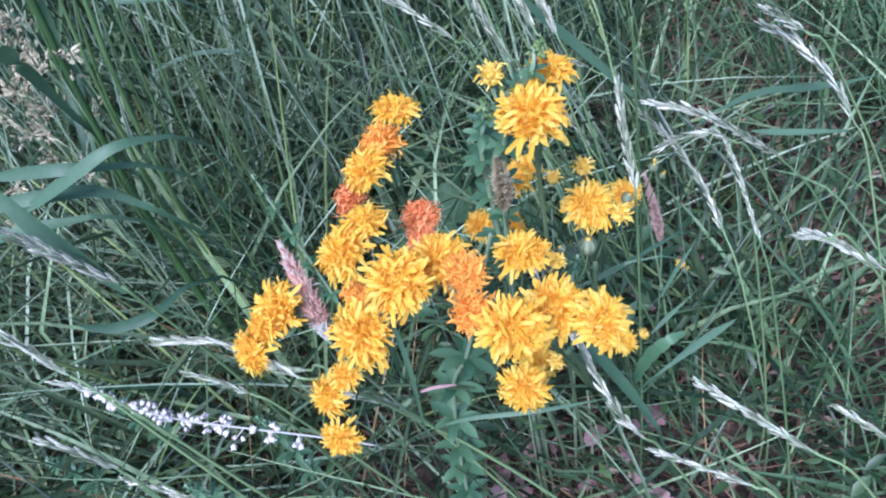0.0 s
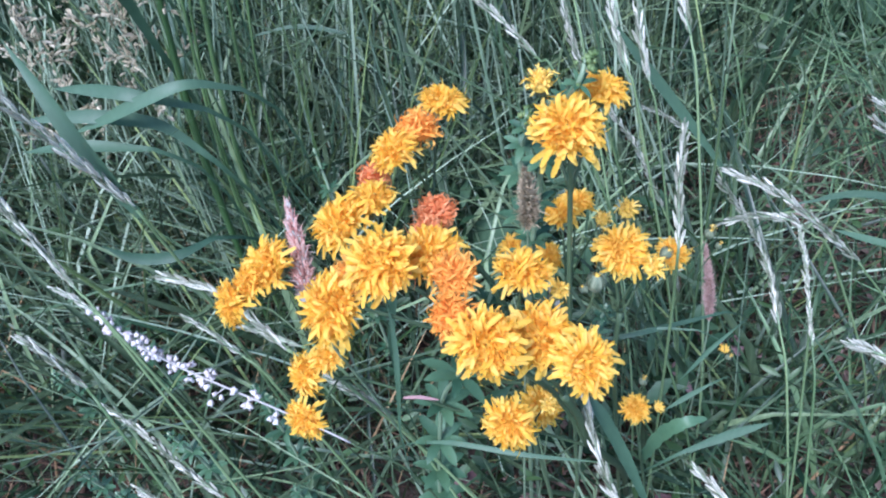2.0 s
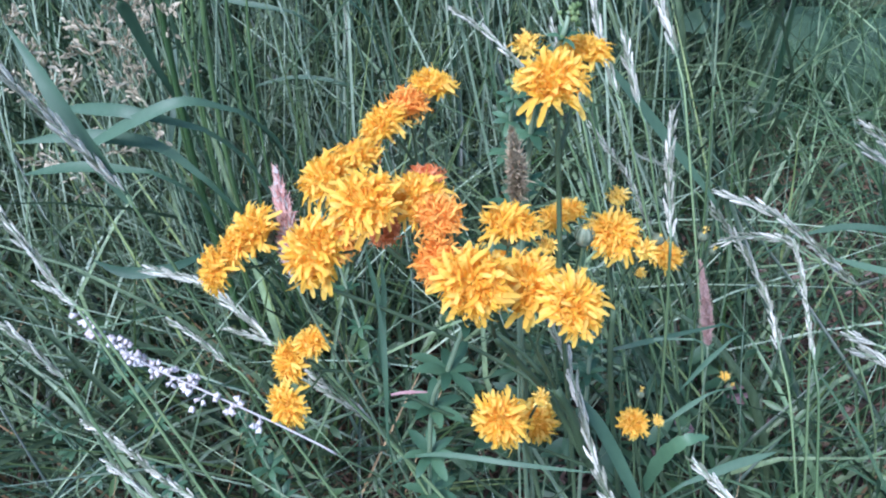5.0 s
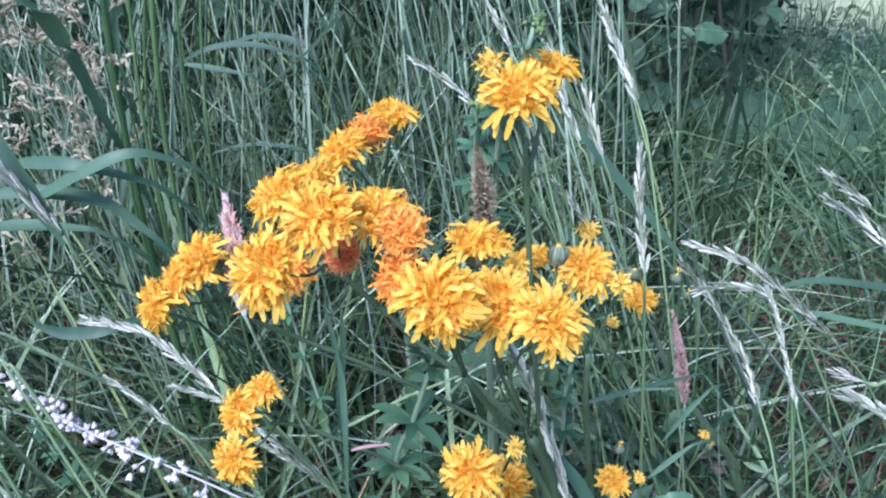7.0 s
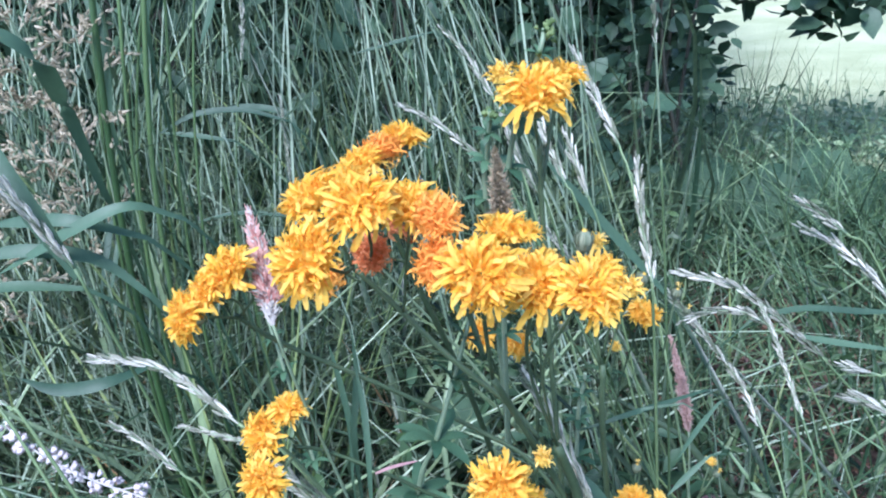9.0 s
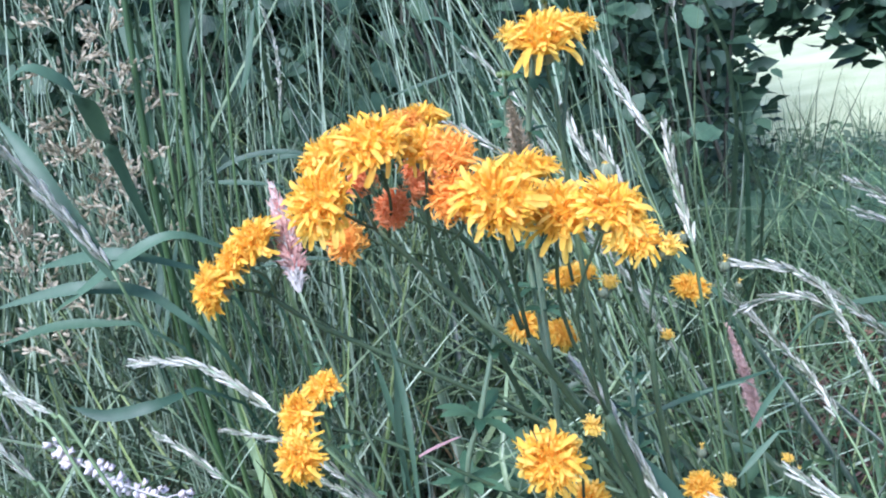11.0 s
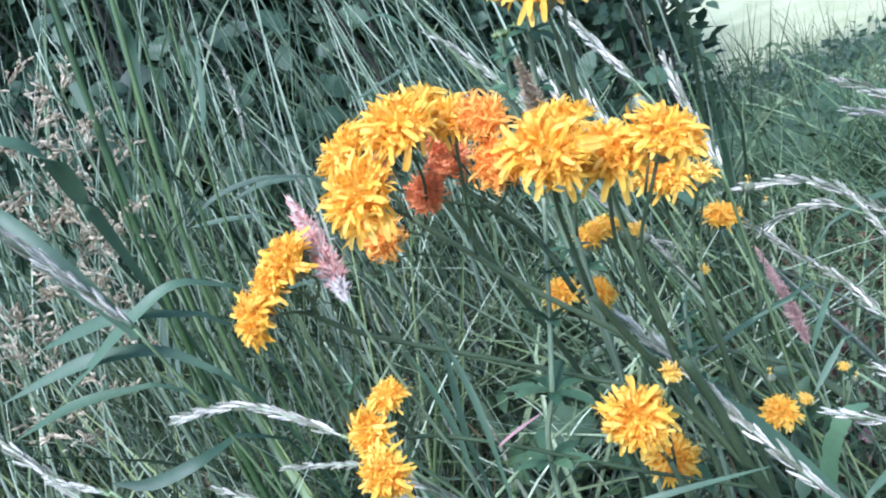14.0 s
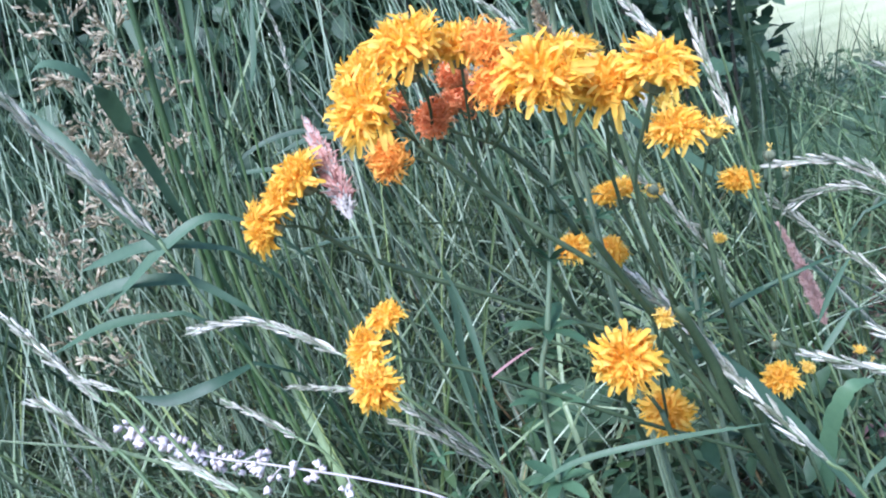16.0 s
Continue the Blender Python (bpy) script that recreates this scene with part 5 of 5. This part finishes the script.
for k in range(5):
    x = 0.5 + 0.16 * k
    q = part("branch", mesh("branch", *tube(spline([(0.45, 1.75, 0.3 + 0.2 * k), (x, 1.75, 0.6 + 0.12 * k), (x + 0.5, 1.72, 0.62 + 0.1 * k)], 10), 0.007, 0.002, 6), TWIG), bush)
    q.matrix_parent_inverse = Matrix.Translation((-0.2, -1.5, 0))


def bush_leaf_shape(seed):
    """One broad pointed leaf with a toothed edge, folded along its midrib, one metre long."""
    r = np.random.default_rng(seed)
    n, verts, faces = 9, [], []
    for i in range(n + 1):
        u = i / n
        w = 0.36 * math.sin(math.pi * min(1, u * 0.93 + 0.07)) ** 0.7 * (1 if i % 2 else 0.84) + 0.004
        z = -0.22 * u * u + 0.02 * r.normal()
        verts += [(u, -w, z + 0.10 * w), (u, 0, z), (u, w, z + 0.10 * w)]
    for i in range(n):
        faces += [(3 * i + j, 3 * i + j + 1, 3 * i + j + 4, 3 * i + j + 3) for j in range(2)]
    return verts, faces


BIG_LEAVES = [mesh("leaf", *bush_leaf_shape(k), BUSH_ONE) for k in range(4)]
for k in range(280):
    x, z = br.uniform(-0.9, 1.5), br.uniform(0.25, 0.95)
    y = br.uniform(0.92, 1.15) if x < 0.5 else br.uniform(1.45, 1.6)
    if x >= 0.5 and z < np.interp(x, [0.5, 0.7, 0.9, 1.1, 1.4], [0.3, 0.52, 0.47, 0.42, 0.38]):
        continue
    m = basis((br.uniform(-0.6, 0.6), -0.7, br.uniform(0.2, 1.0)), br.uniform(0, 6.3), br.uniform(0.035, 0.062), (x - 0.2, y - 1.5, z))
    part("leaf", BIG_LEAVES[k % 4], bush, m)

# weeds and grass whose pale colour stands in for sun on them
leaf_cloud("light_weeds", "leafy weeds at the edge of the field, coloured light green as if sunlit", 9000, ((0.70, 2.4), (1.2, 3.2), (0.0, 0.10)), (0.014, 0.036), SUNLIT_HERB, "undergrowth", 12, lambda p, r: np.abs(0.5 * p[:, 0] + 0.6 * p[:, 1] - 1.68) < 0.34 * r.random(len(p)) ** 0.5)
leaf_cloud("broad_weeds", "soft broad-leaved green weeds below the bush", 700, ((0.40, 1.35), (0.85, 1.70), (0.02, 0.10)), (0.02, 0.045), WEED, "undergrowth", 13, None, 0.5, slim=1.1)
tuft("field_edge_grass", "thin grass at the edge of the mown field, coloured pale as if sunlit", 1500, (0.75, 2.2), (1.3, 2.9), (0.10, 0.26), (0.0018, 0.0040), 0.25, SUNLIT_HERB, tall=1.6, seed=15, droop=0.4, sparse=lambda x, y: np.where(np.abs(0.5 * x + 0.6 * y - 1.78) < 0.22, 1.0, 0.0))
tuft("edge_stalks", "sparse upright dull green stalks before the field", 80, (0.5, 1.3), (0.9, 2.0), (0.25, 0.45), (0.002, 0.004), 0.20, BLADE_MID, tall=2.6, seed=18, droop=0.3)


# ---- weeds before the field ----
def round_leaf(seed):
    """One broad rounded leaf with a wavy edge and a notch at its foot, one metre long, dished along its veins."""
    r = np.random.default_rng(seed)
    rings, spokes, verts, faces = 4, 18, [(0.12, 0, 0)], []
    phase = r.uniform(0, 6)
    for k in range(1, rings + 1):
        for j in range(spokes):
            a = -math.pi + 2 * math.pi * (j + 0.5) / spokes
            reach = k / rings * (0.55 + 0.36 * math.cos(a / 2) ** 2 + 0.035 * math.sin(7 * a + phase)) * (0.45 if j in (0, spokes - 1) else 1)
            verts.append((0.12 + reach * math.cos(a), reach * math.sin(a) * 0.92, 0.05 * math.sin(5 * a + phase) * (k / rings) ** 2 - 0.14 * reach**2 + 0.02 * r.normal()))
    faces += [(0, 1 + j, 2 + j) for j in range(spokes - 1)]
    faces += [(1 + k * spokes + j, 1 + (k + 1) * spokes + j, 2 + (k + 1) * spokes + j, 2 + k * spokes + j) for k in range(rings - 1) for j in range(spokes - 1)]
    return verts, faces


WEED_ONE = leafy("weed_leaf_single", (0.016, 0.050, 0.026), (0.060, 0.115, 0.058), 0.75, 0.2, 60, "object", 0.3)
ROUND = [mesh("leaf", *round_leaf(k), WEED_ONE) for k in range(3)]


def leafy_weed(x, y, tall, count, size, seed):
    """A low plant of broad rounded leaves on thin stalks."""
    r = np.random.default_rng(seed)
    ob = thing("broad_leaved_weed", "low weed with broad rounded dark green leaves", "weed", "broad-leaved weeds", (x, y, 0))
    for k in range(count):
        a = k * 2.4 + r.uniform(-0.4, 0.4)
        d, z = r.uniform(0.02, 0.11), tall * r.uniform(0.55, 1.0)
        tip = np.array([math.cos(a) * d, math.sin(a) * d, z])
        part("stalk", mesh("stalk", *tube(spline([(0, 0, 0), tip * (0.35, 0.35, 0.6), tip], 8), 0.0018, 0.0010, 5), CULM), ob)
        part("leaf", ROUND[k % 3], ob, basis((math.cos(a) * 0.35 + r.normal() * 0.2, math.sin(a) * 0.3 - 0.9, 0.7), r.uniform(0, 6.3), size * r.uniform(0.75, 1.15), tip))
    return ob


leafy_weed(0.73, 1.13, 0.17, 9, 0.085, 1)
leafy_weed(0.90, 1.28, 0.15, 7, 0.075, 2)
leafy_weed(0.58, 1.22, 0.18, 6, 0.070, 3)
leafy_weed(1.08, 1.12, 0.14, 6, 0.080, 4)
leafy_weed(0.01, 0.55, 0.21, 7, 0.060, 5)


def sprig(x, y, tall, lean, seed):
    """A thin branched stem with many very small dark leaves."""
    r = np.random.default_rng(seed)
    ob = thing("weed_sprig", "thin branched weed with tiny dark leaves", "weed", "weed sprigs", (x, y, 0))
    line = spline([(0, 0, 0), (lean * 0.3, 0, tall * 0.55), (lean, 0.01, tall)], 16)
    part("stem", mesh("stem", *tube(line, 0.0016, 0.0006, 4), CULM), ob)
    leaves = []
    for k in range(7):
        i = 6 + int(1.3 * k)
        a = k * 2.4 + r.uniform(-0.5, 0.5)
        end = line[i] + np.array([math.cos(a), math.sin(a), 0.9]) * r.uniform(0.02, 0.055)
        twig = spline([line[i], 0.5 * (line[i] + end) + (0, 0, 0.004), end], 6)
        part("twig", mesh("twig", *tube(twig, 0.0008, 0.0004, 4), CULM), ob)
        for p in twig[2:]:
            for _ in range(2):
                way = r.normal(size=3) * (1, 1, 0.5)
                way /= np.linalg.norm(way)
                L = r.uniform(0.008, 0.017)
                leaves.append(strap(np.array([p, p + way * L * 0.4 + (0, 0, 0.001), p + way * L * 0.75, p + way * L]), L * 0.55, 0.2, 0, 0.4, (0, -0.4, 1)))
    part("foliage", mesh("foliage", *join(leaves), BUSH), ob)
    return ob


sr = np.random.default_rng(91)
for k in range(8):
    sprig(sr.uniform(0.70, 1.15), sr.uniform(1.25, 1.65), sr.uniform(0.12, 0.25), sr.uniform(-0.03, 0.09), 900 + k)

# ---- the far edge of the mown field ----
far_edge = thing("far_hedge", "distant dark green hedge at the end of the mown field", "hedge", at=(3, 14, 0))
hedge = leaf_cloud("foliage", "", 9000, ((-12, 22), (13, 15), (0, 5)), (0.35, 0.7), BUSH, "", 41, None, 0.8)
for key in ("label", "category"):
    if key in hedge:
        del hedge[key]
hedge.parent = far_edge
hedge.matrix_parent_inverse = Matrix.Translation((-3, -14, 0))
